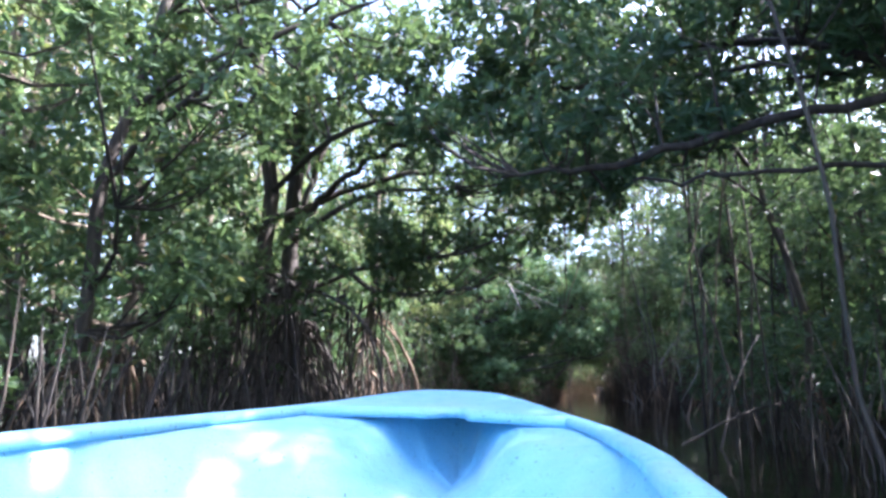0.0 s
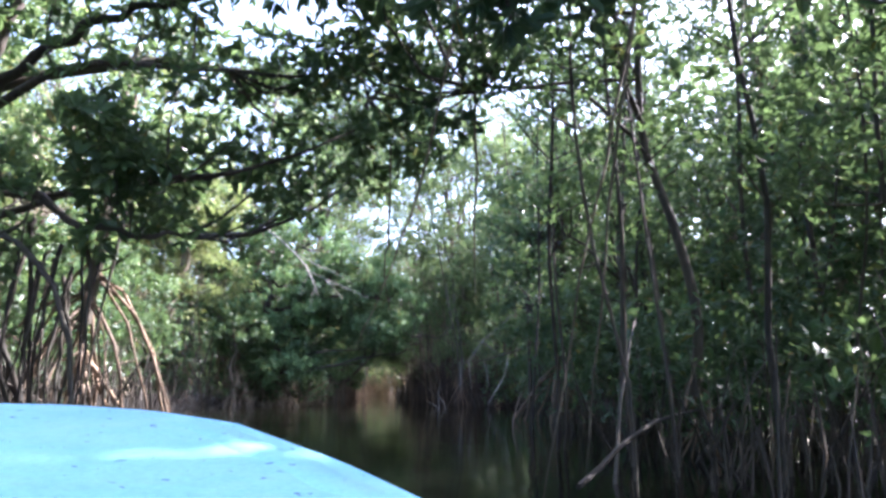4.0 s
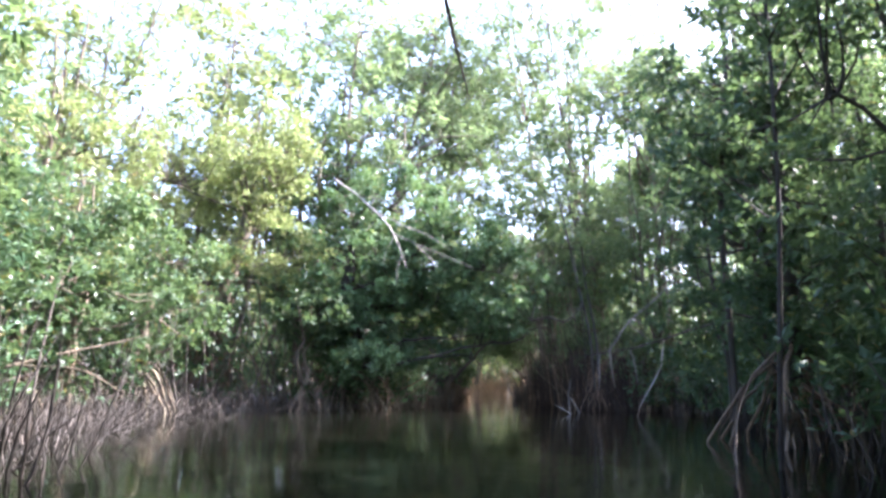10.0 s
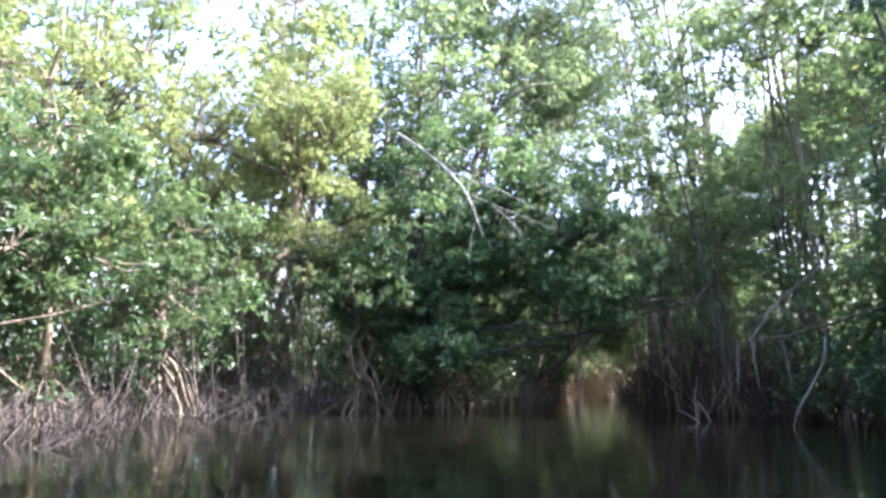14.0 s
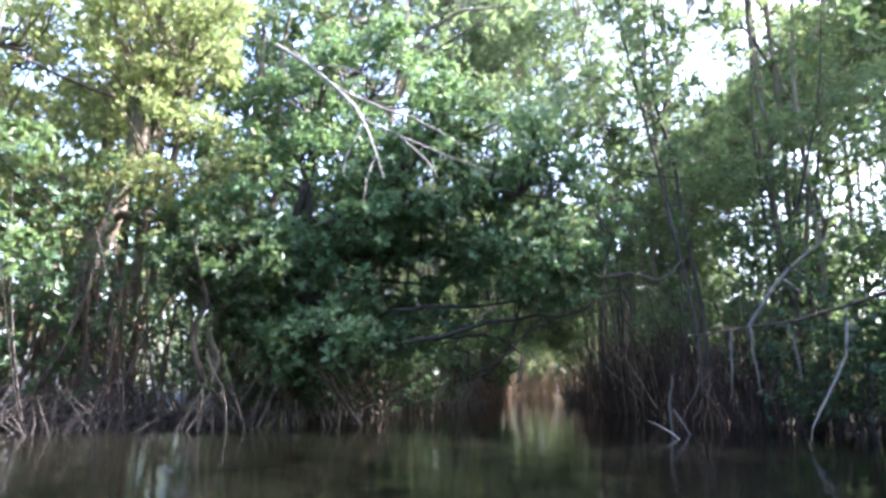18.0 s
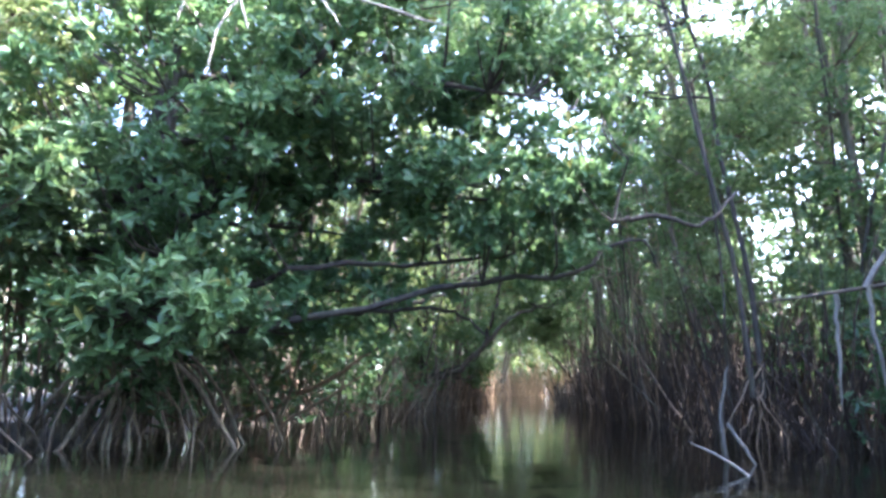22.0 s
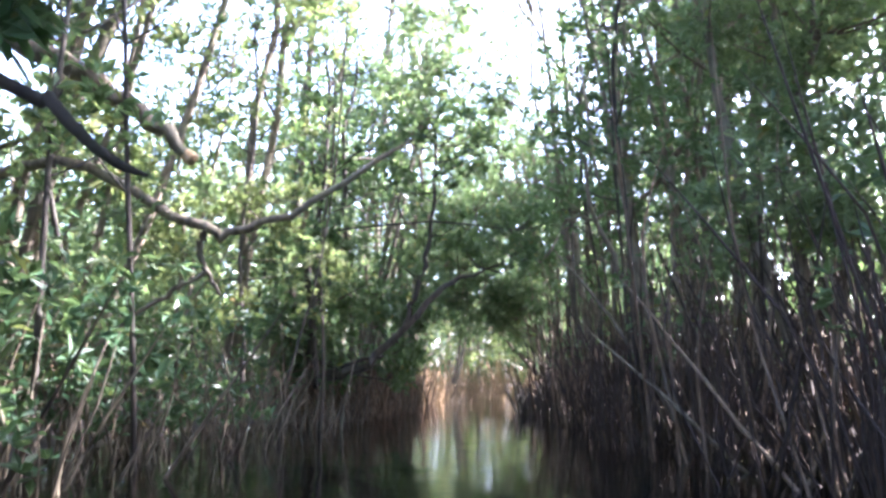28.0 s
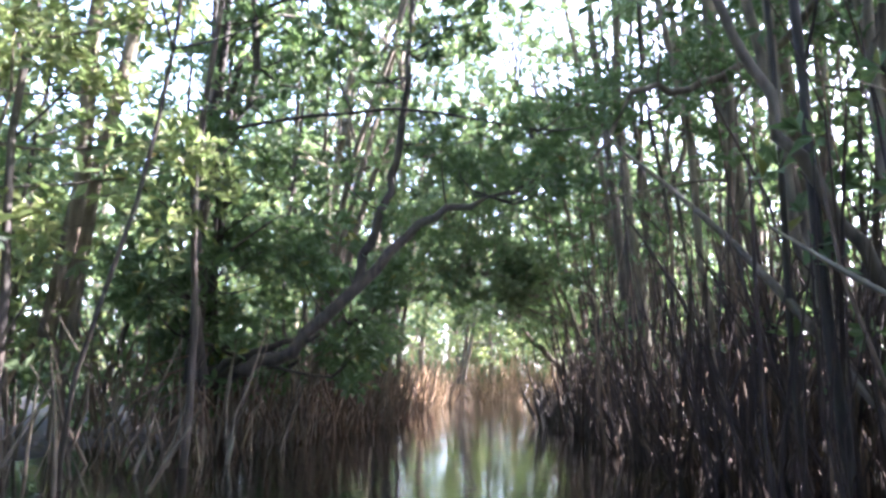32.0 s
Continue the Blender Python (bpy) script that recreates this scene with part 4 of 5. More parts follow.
# ---- slender saplings in rows on the right bank ----
def sapling(seed, H, r, top_clumps):
    rng = np.random.default_rng(seed)
    ob = thing("mangrove_sapling", (0, 0, -60), "slender dark mangrove sapling with a bare stem and small crown", "tree", "saplings on the banks")
    line = curve_through(wobble(rng, (0, 0, -0.5), (rng.normal(0, 0.5), rng.normal(0, 0.5), H), 6, 0.10), 14)
    v, f = tube(line, (r, r * 0.85, r * 0.7, r * 0.3), 6)
    part("stem", mesh_of("stem", v, f, BARK_DARK), ob)
    c = line[rng.integers(7, 14, top_clumps)] + rng.normal(0, 0.45, (top_clumps, 3))
    tw = []
    for q in c:
        s = line[int(np.argmin(np.linalg.norm(line - q, axis=1) + 2 * np.maximum(line[:, 2] - q[2] + 0.3, 0)))]
        tw.append(tube(curve_through([s, (s + q) / 2 + [0, 0, -0.05], q], 4), (0.012, 0.006), 3))
    v, f = joined(tw)
    tagged(part("branching", mesh_of("branching", v, f, BARK_DARK), ob), kind="stuff")
    pts = (c[:, None] + rng.normal(0, 0.24, (top_clumps, 8, 3))).reshape(-1, 3)
    v, f = rosettes(rng, pts, rng.normal(0, 0.5, pts.shape) + [0, 0, 0.8], 0.15, 6, True)
    part("crown", mesh_of("crown", v, f, LEAF, False), ob)
    return ob


rng = np.random.default_rng(5)
kinds = [sapling(70 + k, 6.5 + 0.7 * k, 0.02 + 0.006 * k, 10 + k) for k in range(5)]
placed = []
for k in range(250):
    y = rng.uniform(8.5, 27)
    x = right_x(y) + rng.uniform(-0.6, 7.5)
    if any((x - a) ** 2 + (y - b) ** 2 < 0.16 for a, b in placed) or len(placed) > 95 or (15.8 < y < 21 and x < 8.6):
        continue
    placed.append((x, y))
upright = len(placed)
placed += [(4.78, 12.42), (5.24, 14.92), (5.4, 15.2), (6.6, 18.9), (5.75, 14.6), (6.5, 15.5), (5.6, 10.6)]
straight = range(upright, len(placed))
for k in range(14):
    y = rng.uniform(44.5, 52)
    placed.append((right_x(y) + rng.uniform(0.0, 1.6), y))
for k in range(22):
    y = rng.uniform(33, 47)
    placed.append((right_x(y) + rng.uniform(0.1, 3.5), y))
for k in range(26):
    y = rng.uniform(33.5, 50)
    placed.append((left_x(y) - rng.uniform(0.2, 4.5), y))
for i, (x, y) in enumerate(placed):
    z = max(float(ground_z(np.array(x), np.array(y))), -0.4)
    tilt = rng.normal(0, 1.5 if i in straight else 5, 2)
    m = pose(x, y, z, tilt[0], tilt[1], rng.uniform(0, 360))
    if i < len(kinds):
        kinds[i].matrix_basis = m
    else:
        copy_thing(kinds[i % 2 if i in straight else i % 3 if y > 33 else i % len(kinds)], m)


# ---- woods behind, round and beyond ----
def far_tree(seed, H, mat):
    rng = np.random.default_rng(seed)
    blobs = [((0, 0, H * 0.75), (1.9, 1.9, H * 0.24)), ((0.7, 0.3, H * 0.45), (1.5, 1.5, H * 0.2)), ((-0.6, -0.5, H * 0.28), (1.4, 1.4, H * 0.18))]
    return mangrove(0.0, -40.0 - seed, 200 + seed, H=H, roots=0, r=0.09, blobs=[((c[0], c[1] - 40 - seed, c[2]), r) for c, r in blobs], clumps=46, per=9, leaf=0.30, mat=mat, size=0.62, plain=True, count=4,
                    keep_clear=False, name="background_tree", label="leafy mangrove tree in the woods behind the banks", trunks=2)


far_kinds = [far_tree(1, 10.5, LEAF_HAZE), far_tree(2, 13.0, LEAF_HAZE), far_tree(3, 9.5, LEAF_SUN), far_tree(4, 12.0, LEAF)]
spots = []
for k in range(4000):
    x, y = rng.uniform(-17, 27), rng.uniform(-10, 78)
    d = max(left_x(y) - x, x - right_x(y)) if y < 62 else 9
    if (-9 < x < 4 and 36 < y < 52) or (11.5 < x < 21 and 32 < y < 50) or d < 3.0 or any((x - a) ** 2 + (y - b) ** 2 < 6.0 for a, b in spots):
        continue
    if len(spots) < 170:
        spots.append((x, y))
for i, (x, y) in enumerate(spots):
    m = pose(x, y, 0.05, rng.normal(0, 3), rng.normal(0, 3), rng.uniform(0, 360))
    if i < len(far_kinds):
        far_kinds[i].matrix_basis = m
    else:
        o = copy_thing(far_kinds[i % 4], m)


# ---- thickets of roots and shoots on the banks ----
def thicket(name, label, seed, y0, y1, side, n, depth, high, mat, rad=0.012, off=0.0, slant=0.25, singles=170):
    """A tangle of roots: those nearest to the water are parts of their own, the rest one mass."""
    rng = np.random.default_rng(seed)
    ym = (y0 + y1) / 2
    org = np.array([left_x(ym) - 0.5 if side == "left" else right_x(ym) + 0.5, ym, 0.0])
    ob = thing(name, org, label, "roots")
    near, out = [], []
    for k in range(n):
        y = rng.uniform(y0, y1)
        d = rng.uniform(-0.1, depth) + off
        x = left_x(y) - d if side == "left" else right_x(y) + d
        h = high * rng.uniform(0.35, 1.0)
        z = max(float(ground_z(np.array(x), np.array(y))), -0.35) - 0.05
        e = np.array([x, y, z])
        t = e + [rng.normal(0, slant) * h, rng.normal(0, slant) * h, h]
        mid = (e + t) / 2 + rng.normal(0, 0.07 * h, 3)
        w = rad * rng.uniform(0.5, 1.6)
        line = curve_through([e, mid, t], 6)
        if not clear(line, 0.9, 2.4).all():
            continue
        if d < off + depth * 0.45 and len(near) < singles:
            near.append(tube(line - org, (w, w * 0.8, w * 0.4), 4))
        else:
            out.append(tube(line - org, (w, w * 0.8, w * 0.4), 3))
    for v, f in near:
        part("root", mesh_of("root", v, f, mat), ob)
    v, f = joined(out)
    tagged(part("root_mass", mesh_of("root_mass", v, f, mat), ob), kind="stuff")
    return ob


thicket("root_thicket", "grey-brown tangle of dead roots and shoots on mud", 301, 19.5, 31, "left", 1000, 3.2, 1.0, BRUSH, 0.009, 0, 0.55)
thicket("dead_brush", "grey dead branches lying crosswise over the bank", 311, 19, 30, "left", 420, 3.0, 0.75, BRUSH, 0.012, 0.1, 1.5)
thicket("dead_brush", "fine grey-brown twigs tangled over the muddy bank", 312, 20, 31, "left", 900, 2.2, 1.0, BRUSH, 0.007, 0.0, 0.6, 60)
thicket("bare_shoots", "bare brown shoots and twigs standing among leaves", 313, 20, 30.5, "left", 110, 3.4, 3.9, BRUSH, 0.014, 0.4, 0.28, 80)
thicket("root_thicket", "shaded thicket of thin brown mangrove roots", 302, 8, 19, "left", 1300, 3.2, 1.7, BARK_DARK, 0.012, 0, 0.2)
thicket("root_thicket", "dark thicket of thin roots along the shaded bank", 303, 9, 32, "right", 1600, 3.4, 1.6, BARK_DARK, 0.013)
thicket("root_thicket", "dense tall thicket of brown stilt roots standing in water", 304, 31.5, 48, "right", 2000, 3.2, 2.7, ROOT_SHADE, 0.013, 0, 0.25)
thicket("root_thicket", "tall dark stilt roots and shoots in the shade", 308, 31.5, 48, "right", 240, 3.6, 3.8, ROOT_SHADE, 0.013, 0.2, 0.16)
thicket("root_thicket", "thin sunlit brown shoots among darker roots", 309, 33, 47, "right", 160, 2.0, 3.8, ROOT, 0.012, 0.0, 0.1)
thicket("root_thicket", "brown roots and shoots below leafy trees", 305, 31, 50, "left", 900, 3.0, 1.8, BARK, 0.014)
thicket("root_thicket", "sunlit rusty-brown dry roots at the channel's bend", 306, 51, 60, "left", 420, 1.6, 1.6, SUN_AND_SAWN, 0.02, 0, 0.2)
thicket("root_thicket", "brown stilt roots below overhanging branches", 310, 42, 52, "left", 700, 1.6, 1.7, ROOT, 0.018, 0, 0.2)
thicket("root_thicket", "dark low clump of roots at the water's edge", 307, 44.5, 52, "right", 800, 1.2, 1.2, BARK_DARK, 0.02, -0.3)


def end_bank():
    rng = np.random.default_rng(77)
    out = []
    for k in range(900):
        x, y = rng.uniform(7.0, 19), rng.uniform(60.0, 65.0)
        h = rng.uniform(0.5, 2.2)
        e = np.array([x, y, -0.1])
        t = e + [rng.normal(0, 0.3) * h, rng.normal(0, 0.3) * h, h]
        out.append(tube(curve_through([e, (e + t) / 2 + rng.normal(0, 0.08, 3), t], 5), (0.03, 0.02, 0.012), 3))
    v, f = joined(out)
    tagged(new("root_thicket", mesh_of("root_thicket", v, f, SUN_AND_SAWN)), "sunlit rusty-brown root bank where the channel bends", "roots", kind="stuff")


end_bank()


def undergrowth(label, seed, y0, y1, side, n, near, deep, z0, z1, mat, leaf=0.15):
    rng = np.random.default_rng(seed)
    y = rng.uniform(y0, y1, n)
    d = rng.uniform(near, deep, n)
    x = left_x(y) - d if side == "left" else right_x(y) + d
    c = np.stack([x, y, rng.uniform(z0, z1, n)], -1)
    pts = (c[:, None] + rng.normal(0, 1, (n, 8, 3)) * [0.22, 0.22, 0.16]).reshape(-1, 3)
    pts = pts[clear(pts) & (pts[:, 2] > 0.15)]
    v, f = rosettes(rng, pts, rng.normal(0, 0.5, pts.shape) + [0, 0, 0.8], leaf, 6, True)
    return tagged(new("undergrowth", mesh_of("undergrowth", v, f, mat, False)), label, "shrubs", kind="stuff")


undergrowth("dark green undergrowth between grey roots", 401, 18, 31, "left", 330, 0.6, 5.0, 0.3, 2.6, LEAF_SHADE)
undergrowth("small dark green leaves above the dead brush of the bank", 413, 20, 30, "left", 190, 0.3, 2.8, 1.0, 3.4, LEAF_SHADE, 0.12)
undergrowth("dark leafy shoots in the shade of the bank", 402, 8, 19, "left", 200, 0.8, 4.5, 0.5, 3.0, LEAF)
undergrowth("deep green leafy shoots among dark stems", 403, 10, 31, "right", 700, 0.6, 6.0, 0.5, 3.4, LEAF_SHADE)
undergrowth("leafy shoots among the stilt roots", 404, 31, 50, "right", 260, 0.2, 5.0, 0.8, 3.6, LEAF)
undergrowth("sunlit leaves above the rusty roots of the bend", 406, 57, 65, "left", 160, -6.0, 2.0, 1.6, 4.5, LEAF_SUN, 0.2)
undergrowth("dense low dark leaves at the water line of the shaded bank", 407, 13, 32, "right", 620, 0.0, 3.2, 0.12, 1.6, LEAF_SHADE)
undergrowth("dark leaves at the foot of the overhanging bush", 408, 31, 38, "left", 150, -0.1, 2.2, 0.2, 1.5, LEAF_SHADE)
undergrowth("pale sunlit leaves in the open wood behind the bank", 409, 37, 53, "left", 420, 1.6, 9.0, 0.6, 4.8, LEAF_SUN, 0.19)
undergrowth("green leaves closing the view beyond the bend", 410, 62, 72, "left", 420, -9.0, 8.0, 0.3, 5.5, LEAF, 0.28)
undergrowth("dim leaves between the stems of the shaded bank", 414, 9, 30, "right", 380, 3.0, 8.0, 1.4, 4.2, LEAF_SHADE, 0.2)
undergrowth("green leaves behind the dead snag", 411, 25, 33, "right", 520, 0.8, 6.0, 0.3, 3.4, LEAF, 0.17)
undergrowth("dim low leaves in the wood behind the stilt roots", 412, 33, 50, "right", 420, 2.4, 9.0, 0.2, 2.6, LEAF_SHADE, 0.24)
undergrowth("mid-green leaves hanging between the tall thin stems", 415, 33.5, 43, "right", 130, 2.0, 6.5, 1.9, 4.6, LEAF, 0.15)
undergrowth("leafy shoots behind the leaning stem", 405, 32, 54, "left", 300, 0.3, 5.0, 0.4, 3.4, LEAF_HAZE)


def low_woods():
    rng = np.random.default_rng(909)
    n = 2900
    y = rng.uniform(-6, 78, n)
    left = rng.random(n) < 0.5
    d = 2.2 + 13 * rng.random(n) ** 1.3
    x = np.where(left, left_x(y) - d, right_x(y) + d)
    end = y > 63
    x = np.where(end, rng.uniform(0, 26, n), x)
    c = np.stack([x, y, 0.2 + 3.6 * rng.random(n) ** 1.2], -1)
    pts = (c[:, None] + rng.normal(0, 1, (n, 9, 3)) * [0.4, 0.4, 0.34]).reshape(-1, 3)
    pts = pts[pts[:, 2] > 0.1]
    v, f = rosettes(rng, pts, rng.normal(0, 0.6, pts.shape) + [0, 0, 0.7], 0.28, 4, True)
    tagged(new("undergrowth", mesh_of("undergrowth", v, f, LEAF, False)), "dim green undergrowth filling the woods behind the banks", "shrubs", kind="stuff")


low_woods()


def cut_face():
    """The sawn end of the stout limb."""
    a = np.linspace(0, 2 * np.pi, 14, endpoint=False)
    tree = [o for o in bpy.data.objects if o.name.startswith("mangrove_tree") and abs(o.location.x - 2.4) < 0.01 and abs(o.location.y - 36.6) < 0.01][0]
    org = np.array(tree.location)
    d = unit(np.array([0.62, -0.1, -0.55]))
    u = unit(np.cross(d, [0, 0, 1.0]))
    w = np.cross(d, u)
    c = np.array([4.72, 36.0, 2.62]) - org
    rings = [(0.052, -0.10), (0.066, -0.05), (0.066, 0.0), (0.058, 0.012), (0.004, 0.004)]
    v = np.concatenate([c + d * k + r * (np.cos(a)[:, None] * u + np.sin(a)[:, None] * w) for r, k in rings])
    i = np.arange(len(rings) - 1)[:, None] * 14
    j, k = np.arange(14)[None], (np.arange(14)[None] + 1) % 14
    part("cut_end", mesh_of("cut_end", v, np.stack([i + j, i + k, i + 14 + k, i + 14 + j], -1).reshape(-1, 4), SUN_AND_SAWN), tree, "freshly sawn orange limb end")


cut_face()


# ---- dead wood ----
def dead_wood(name, label, lines, mat=None, at=None, category="branch", stem_mat=None):
    base = np.asarray(at if at is not None else lines[0][0][0], float)
    ob = thing(name, base, label, category)
    rng = np.random.default_rng(len(lines) * 7 + int(base[1] * 10))
    for k, (q, r) in enumerate(lines):
        line = curve_through(np.asarray(q, float), 10) - base
        line[1:-1] += rng.normal(0, r * 0.35, (8, 3))
        v, f = tube(line, (r, r * 0.8, r * 0.35), 6)
        part("stem" if k == 0 else "branch", mesh_of("stem", v, f, (stem_mat if k == 0 else None) or mat or DEAD), ob)
    return ob


dead_wood("dead_branch", "bleached bare dead branch hanging over dark foliage",
          [([(1.99, 30.2, 5.68), (2.58, 29.8, 5.18), (3.07, 29.5, 4.69), (3.46, 29.2, 4.14), (3.78, 29.0, 3.27)], 0.034),
           ([(3.46, 29.2, 4.14), (4.05, 29.2, 3.89), (4.64, 29.2, 3.65), (5.33, 29.0, 3.35)], 0.017),
           ([(3.07, 29.5, 4.69), (3.7, 29.3, 4.36), (4.3, 29.2, 4.1), (4.88, 29.0, 3.72)], 0.02),
           ([(3.48, 29.2, 4.08), (3.28, 29.1, 3.63), (3.25, 29.0, 3.3)], 0.013),
           ([(3.66, 29.2, 3.67), (3.56, 29.0, 3.27), (3.53, 28.9, 2.87)], 0.011),
           ([(3.93, 29.2, 3.93), (4.31, 29.0, 3.54), (4.49, 28.9, 3.26)], 0.011),
           ([(2.58, 29.8, 5.18), (3.15, 29.5, 5.02), (3.78, 29.3, 4.72)], 0.012)])
dead_wood("dead_snag", "grey dead snag reaching out over the water from the bank",
          [([(11.4, 29.8, 2.2), (10.2, 29.5, 1.85), (9.5, 29.4, 1.62), (8.6, 29.3, 1.45), (7.7, 29.4, 1.32)], 0.032), ([(8.6, 29.3, 1.45), (8.85, 29.3, 1.8), (9.1, 29.3, 2.15), (9.7, 29.3, 2.65), (10.4, 29.3, 3.3)], 0.027),
           ([(8.62, 29.3, 1.45), (8.66, 29.3, 1.1), (8.72, 29.3, 0.6)], 0.022), ([(8.36, 29.3, 1.4), (8.35, 29.3, 1.0), (8.34, 29.3, 0.55)], 0.02), ([(9.15, 29.35, 1.52), (9.25, 29.35, 1.1), (9.3, 29.35, 0.7)], 0.02),
           ([(9.1, 29.3, 2.1), (9.4, 29.3, 1.9), (9.7, 29.4, 1.7)], 0.018), ([(9.2, 29.3, 2.3), (9.5, 29.3, 2.05), (9.9, 29.4, 1.8)], 0.015), ([(10.0, 29.4, 1.75), (9.8, 29.2, 1.1), (9.3, 29.0, 0.4), (9.0, 28.9, -0.2)], 0.022)], stem_mat=BARK_DARK)
dead_wood("dead_stake", "pale dead stake standing in the water", [([(8.06, 30.6, -0.3), (7.93, 30.5, 0.35), (8.0, 30.45, 0.88)], 0.026), ([(7.98, 30.5, 0.35), (8.15, 30.4, 0.05), (8.28, 30.3, -0.2)], 0.018)], category="stake")
dead_wood("dead_stake", "thin pale stake slanting out of the water", [([(8.0, 29.2, -0.3), (7.65, 29.7, 0.08), (7.42, 30.0, 0.22)], 0.014)], category="stake")
dead_wood("dead_stake", "thin brown stick leaning out of the water", [([(6.25, 18.9, -0.3), (6.5, 19.4, 0.3), (6.85, 19.75, 0.75)], 0.016)], ROOT, category="stake")
dead_wood("fallen_branch", "bare grey branch fallen across the root thicket", [([(-2.4, 21.6, 0.5), (-1.2, 22.0, 0.85), (0.2, 22.6, 1.3)], 0.03), ([(-1.2, 22.0, 0.85), (-0.4, 21.9, 0.8), (0.3, 21.6, 0.5)], 0.014)], BARK)
dead_wood("fallen_branch", "pale split branch lying across the muddy bank", [([(3.2, 32.6, 0.2), (4.0, 32.4, 0.6), (4.9, 32.0, 1.15)], 0.035), ([(3.5, 32.3, 0.1), (4.2, 32.3, 0.5), (4.7, 32.2, 0.85)], 0.022)], ROOT)
dead_wood("fallen_branch", "thin dark stick arching over the water", [([(4.0, 11.6, 0.1), (5.4, 12.9, 0.45), (7.2, 14.0, 0.55)], 0.02), ([(4.6, 12.3, -0.1), (5.3, 13.3, 0.9), (6.4, 14.9, 1.7)], 0.018)], BARK_DARK)
dead_wood("leaning_pole", "slender brown pole leaning against the stilt roots", [([(9.3, 34.1, -0.3), (8.95, 35.2, 0.75), (8.75, 36.4, 1.7)], 0.018), ([(9.35, 34.2, 0.0), (9.5, 34.6, 0.7), (9.6, 34.9, 1.3)], 0.012)], ROOT)
dead_wood("leaning_pole", "straight thin pole standing in the dark water", [([(9.05, 35.9, -0.3), (9.02, 35.9, 0.8), (9.06, 36.0, 1.9)], 0.014)], ROOT)
dead_wood("fallen_branch", "slender pale branch slanting through the stilt roots", [([(9.5, 35.2, -0.2), (8.95, 35.7, 0.5), (8.4, 36.4, 1.2)], 0.022), ([(9.8, 37.2, -0.1), (9.3, 38.2, 1.4), (8.8, 39.4, 2.6)], 0.03)], BARK)


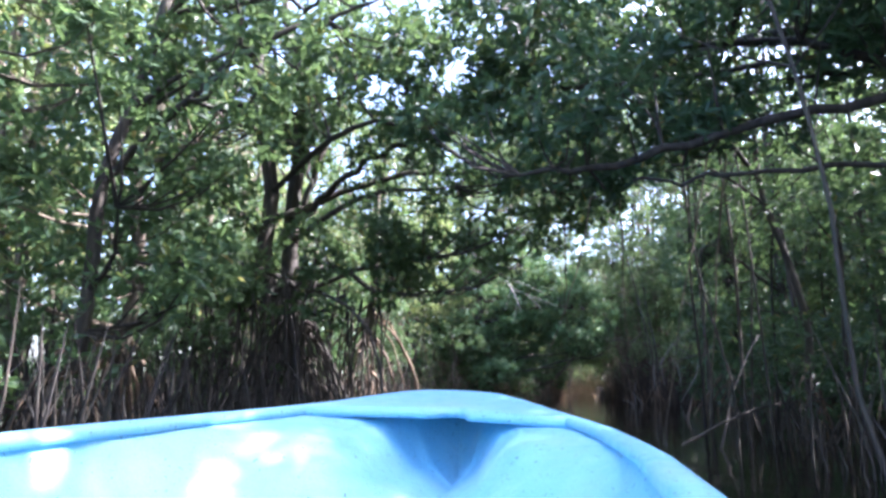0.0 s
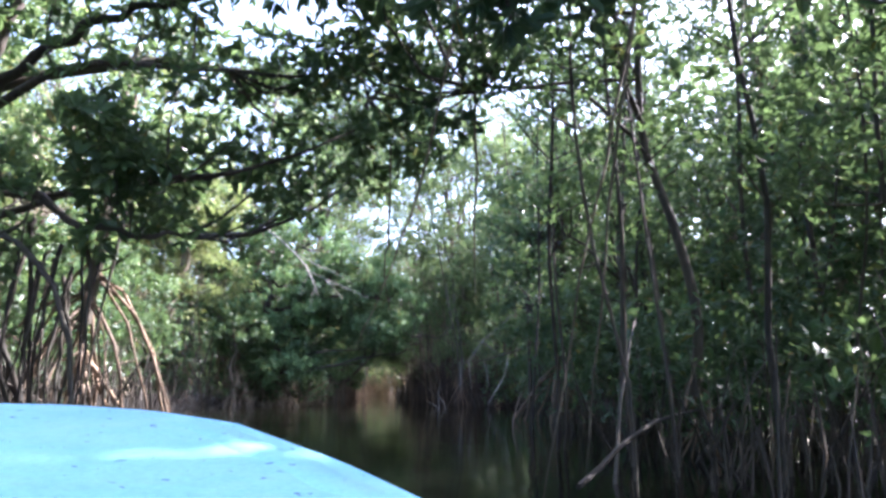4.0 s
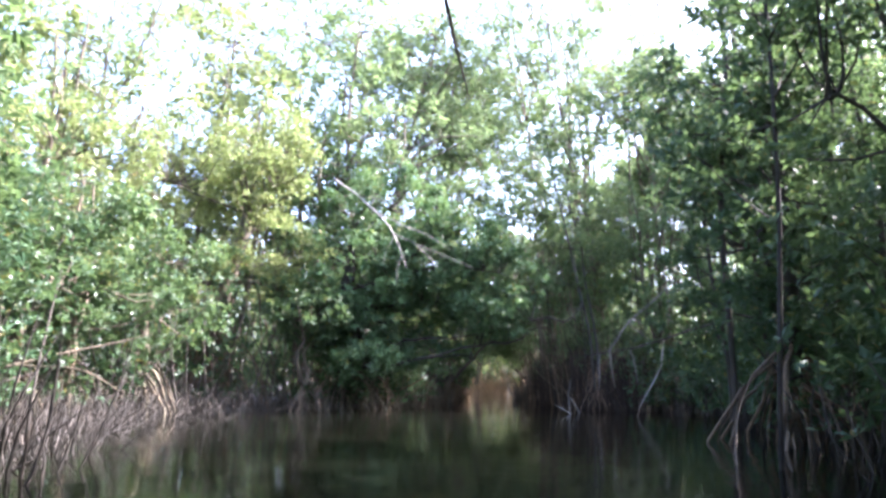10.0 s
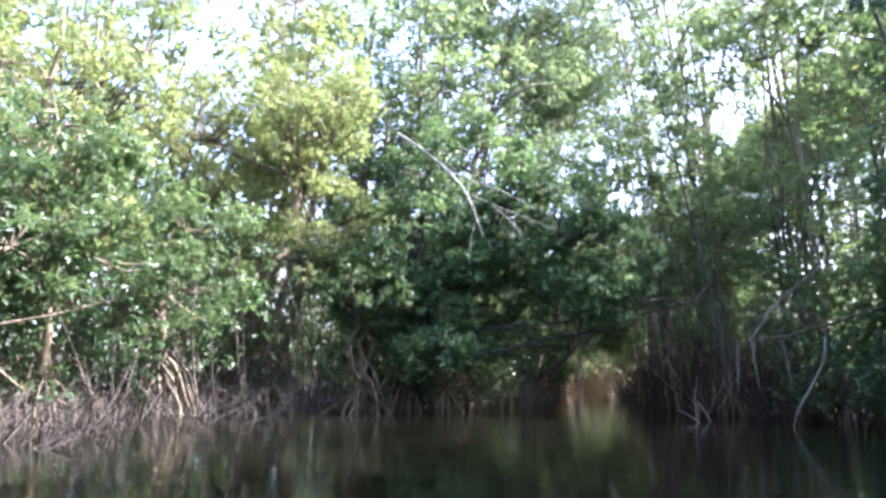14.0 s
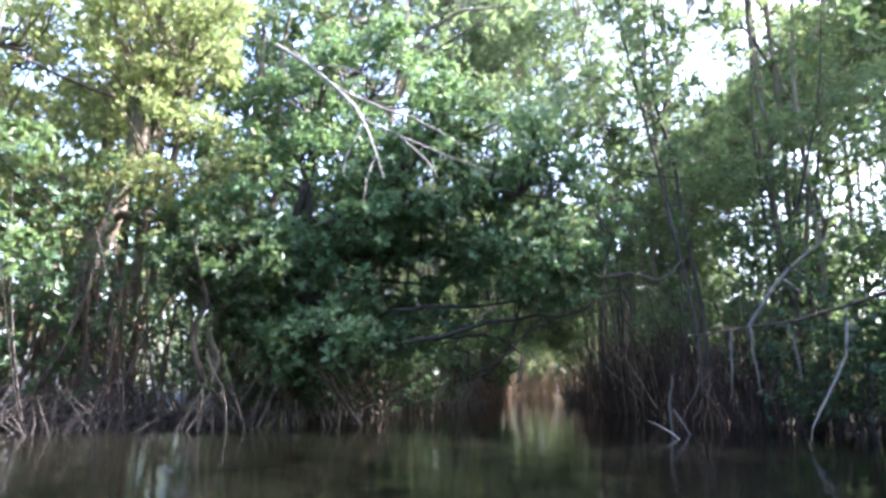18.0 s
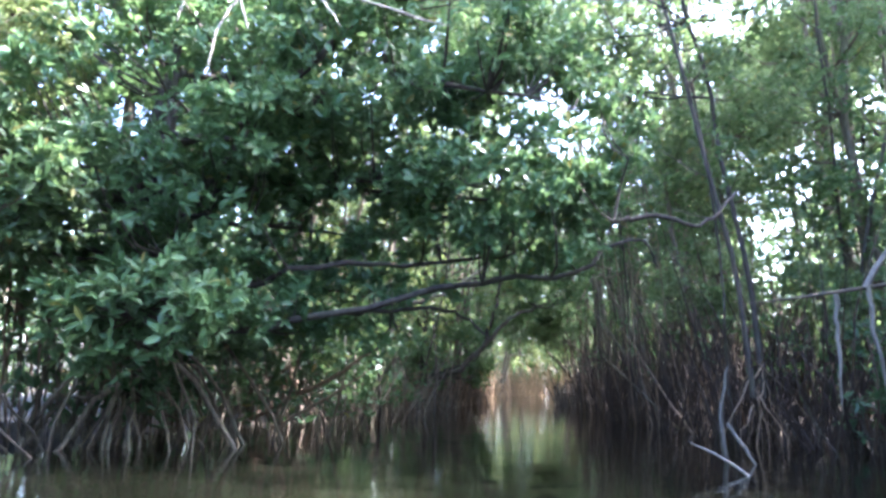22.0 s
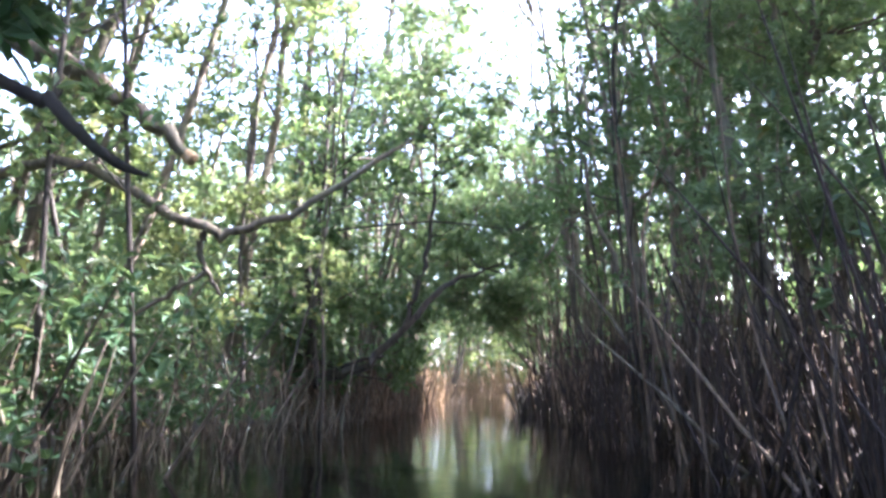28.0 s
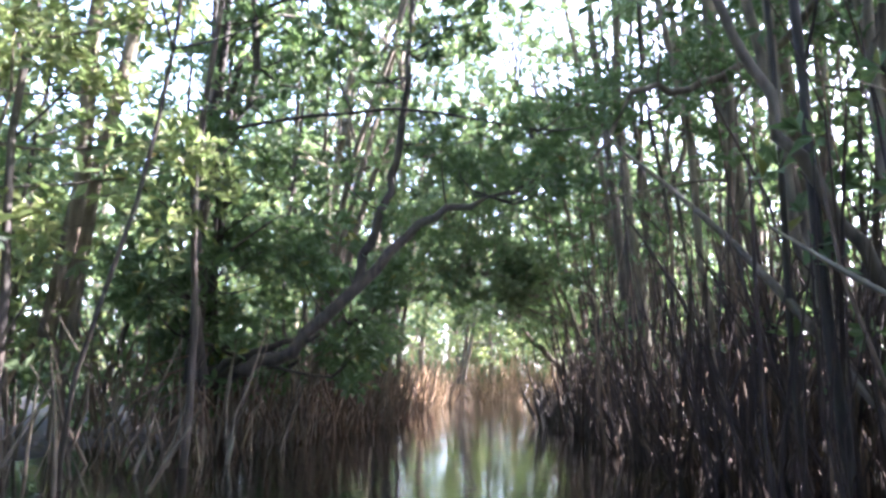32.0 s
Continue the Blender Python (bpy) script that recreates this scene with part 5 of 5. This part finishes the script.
# ---- the boat ----
def boat():
    """A broad open boat; x to the right of its middle, y ahead from its bow, z above the water."""
    half_y = np.array([0.0, -0.03, -0.12, -0.3, -0.6, -0.8, -1.1, -1.5, -2.2, -3.6, -5.6, -7.6])
    half_w = np.array([0.0, 0.15, 0.30, 0.45, 0.62, 0.70, 0.82, 0.92, 1.00, 1.02, 0.98, 0.90])
    rim_z = np.array([0.622, 0.621, 0.613, 0.588, 0.556, 0.545, 0.527, 0.515, 0.505, 0.49, 0.49, 0.49])
    ob = thing("boat", (0, 0, 0), "sky-blue painted open wooden boat with worn bow deck", "boat")
    ys = np.concatenate([np.linspace(0, -0.3, 9), np.linspace(-0.4, -1.6, 13), np.linspace(-1.9, -7.6, 16)])
    w = np.interp(-ys, -half_y, half_w)
    z = np.interp(-ys, -half_y, rim_z)

    def shell(inset, floor, top, name, cap_name, flip):
        box = [(1.0, 0.0), (0.97, 0.25), (0.92, 0.5), (0.80, 0.8), (0.55, 0.97), (0.0, 1.0)]
        swell = [(1.0, 0.0), (0.80, 0.01), (0.60, 0.035), (0.47, 0.12), (0.28, 0.52), (0.0, 0.74)]
        v = []
        for y0, w0, z0 in zip(ys, w, z):
            k = min(max((y0 + 2.4) / 0.9, 0), 1) if flip else 0
            prof = [(a * (1 - k) + c * k, b * (1 - k) + d * k) for (a, b), (c, d) in zip(box, swell)]
            line = prof + [(-a, b) for a, b in prof[-2::-1]]
            k = max(w0 - inset, 0.0)
            yy = y0 - (inset if y0 > -0.5 else 0) + (inset if y0 < -7.5 else 0)
            for a, b in line:
                v.append((a * k + (0.10 * (1 - abs(a)) * min(max((y0 + 2.4) / 0.9, 0), 1) if flip else 0), yy - b * (0.55 if y0 > -0.05 else 0.55 * max(0, 1 + y0 / 1.5)), (z0 - top) * (1 - b) + floor * b))
        m = len(line)
        i = (np.arange(len(ys) - 1)[:, None] * m + np.arange(m - 1)[None]).reshape(-1, 1)
        f = i + ([0, 1, m + 1, m] if flip else [0, m, m + 1, 1])
        part(name, mesh_of(name, v, f, PAINT), ob)
        last = np.array(v[-m:])
        cap = [[k, k + 1, m - 2 - k, m - 1 - k] for k in range(m // 2)]
        part(cap_name, mesh_of(cap_name, last, cap, PAINT, False), ob)

    shell(0.0, -0.12, 0.0, "hull", "transom", False)
    shell(0.07, 0.02, 0.03, "inner_lining", "transom_lining", True)

    def strip(inner, name):
        """The rim: a rounded rail that runs round the boat's edge."""
        left = [(-a, b, c) for a, b, c in zip(w, ys, z)]
        right = [(a, b, c) for a, b, c in zip(w, ys, z)]
        path = np.array(left[::-1] + right[1:])
        cen = path.copy()
        cen[:, 0] *= 1 - inner / np.maximum(np.abs(path[:, 0]), 0.4)
        cen[:, 1] -= np.where(path[:, 1] > -0.5, inner, 0)
        sec = [(-0.055, -0.02), (-0.05, 0.008), (-0.02, 0.018), (0.02, 0.018), (0.05, 0.006), (0.055, -0.03), (0.0, -0.045)]
        t = np.gradient(cen, axis=0)
        t = unit(t * [1, 1, 0])
        nor = np.stack([-t[:, 1], t[:, 0], 0 * t[:, 0]], -1)
        v = np.concatenate([cen + nor * a + [0, 0, b] for a, b in sec], 1).reshape(-1, 3)
        m = len(sec)
        i = np.arange(len(cen) - 1)[:, None] * m
        j = np.arange(m)[None]
        k = (j + 1) % m
        f = np.stack([i + j, i + k, i + m + k, i + m + j], -1).reshape(-1, 4)
        ends = [[e + q for q in quad] for e in (0, (len(cen) - 1) * m) for quad in ((0, 1, 2, 6), (2, 3, 4, 6), (4, 5, 6, 6))]
        f = np.vstack([f, [q for q in ends if len(set(q)) == 4]])
        part(name, mesh_of(name, v, f, PAINT), ob)

    strip(0.045, "gunwale")
    # bow deck: a thick plate with a rounded lip and a shallow notch in its after edge
    cols = np.linspace(-1, 1, 49)
    rows = np.linspace(0, 1, 14)
    lip_half = 0.80
    v = []
    for c in cols:
        x = c * lip_half
        yf = -float(np.interp(abs(x), half_w, -half_y)) - 0.02
        notch = 0.12 / (1 + math.exp(-(x - 0.04) * 60)) / (1 + math.exp((x - 0.185) * 220))
        yb = -0.93 + notch + 0.02 * math.cos(x * 5) - 0.05 * c - 0.04 * c * c
        yb = min(yb, yf - 0.05)
        for r in rows:
            y = yf + (yb - yf) * r
            zr = float(np.interp(y, half_y[::-1], rim_z[::-1]))
            v.append((x, y, zr + 0.012 + 0.012 * (1 - c * c) - 0.02 * max(0, (r - 0.93) / 0.07) ** 2))
        for dz in (0.03, 0.045):
            v.append((x, yb + (dz - 0.03) * 1.2, v[-1 if dz == 0.03 else -2][2] - dz + 0.012))
        v.append((x, yf - 0.05, v[-3][2] - 0.03))
    m = len(rows) + 3
    i = (np.arange(len(cols) - 1)[:, None] * m + np.arange(m - 1)[None]).reshape(-1, 1)
    part("bow_deck", mesh_of("bow_deck", v, i + [0, 1, m + 1, m], PAINT), ob)
    return ob


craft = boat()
# afloat between root dome and saplings, bow up the channel, posed to fit the early camera view
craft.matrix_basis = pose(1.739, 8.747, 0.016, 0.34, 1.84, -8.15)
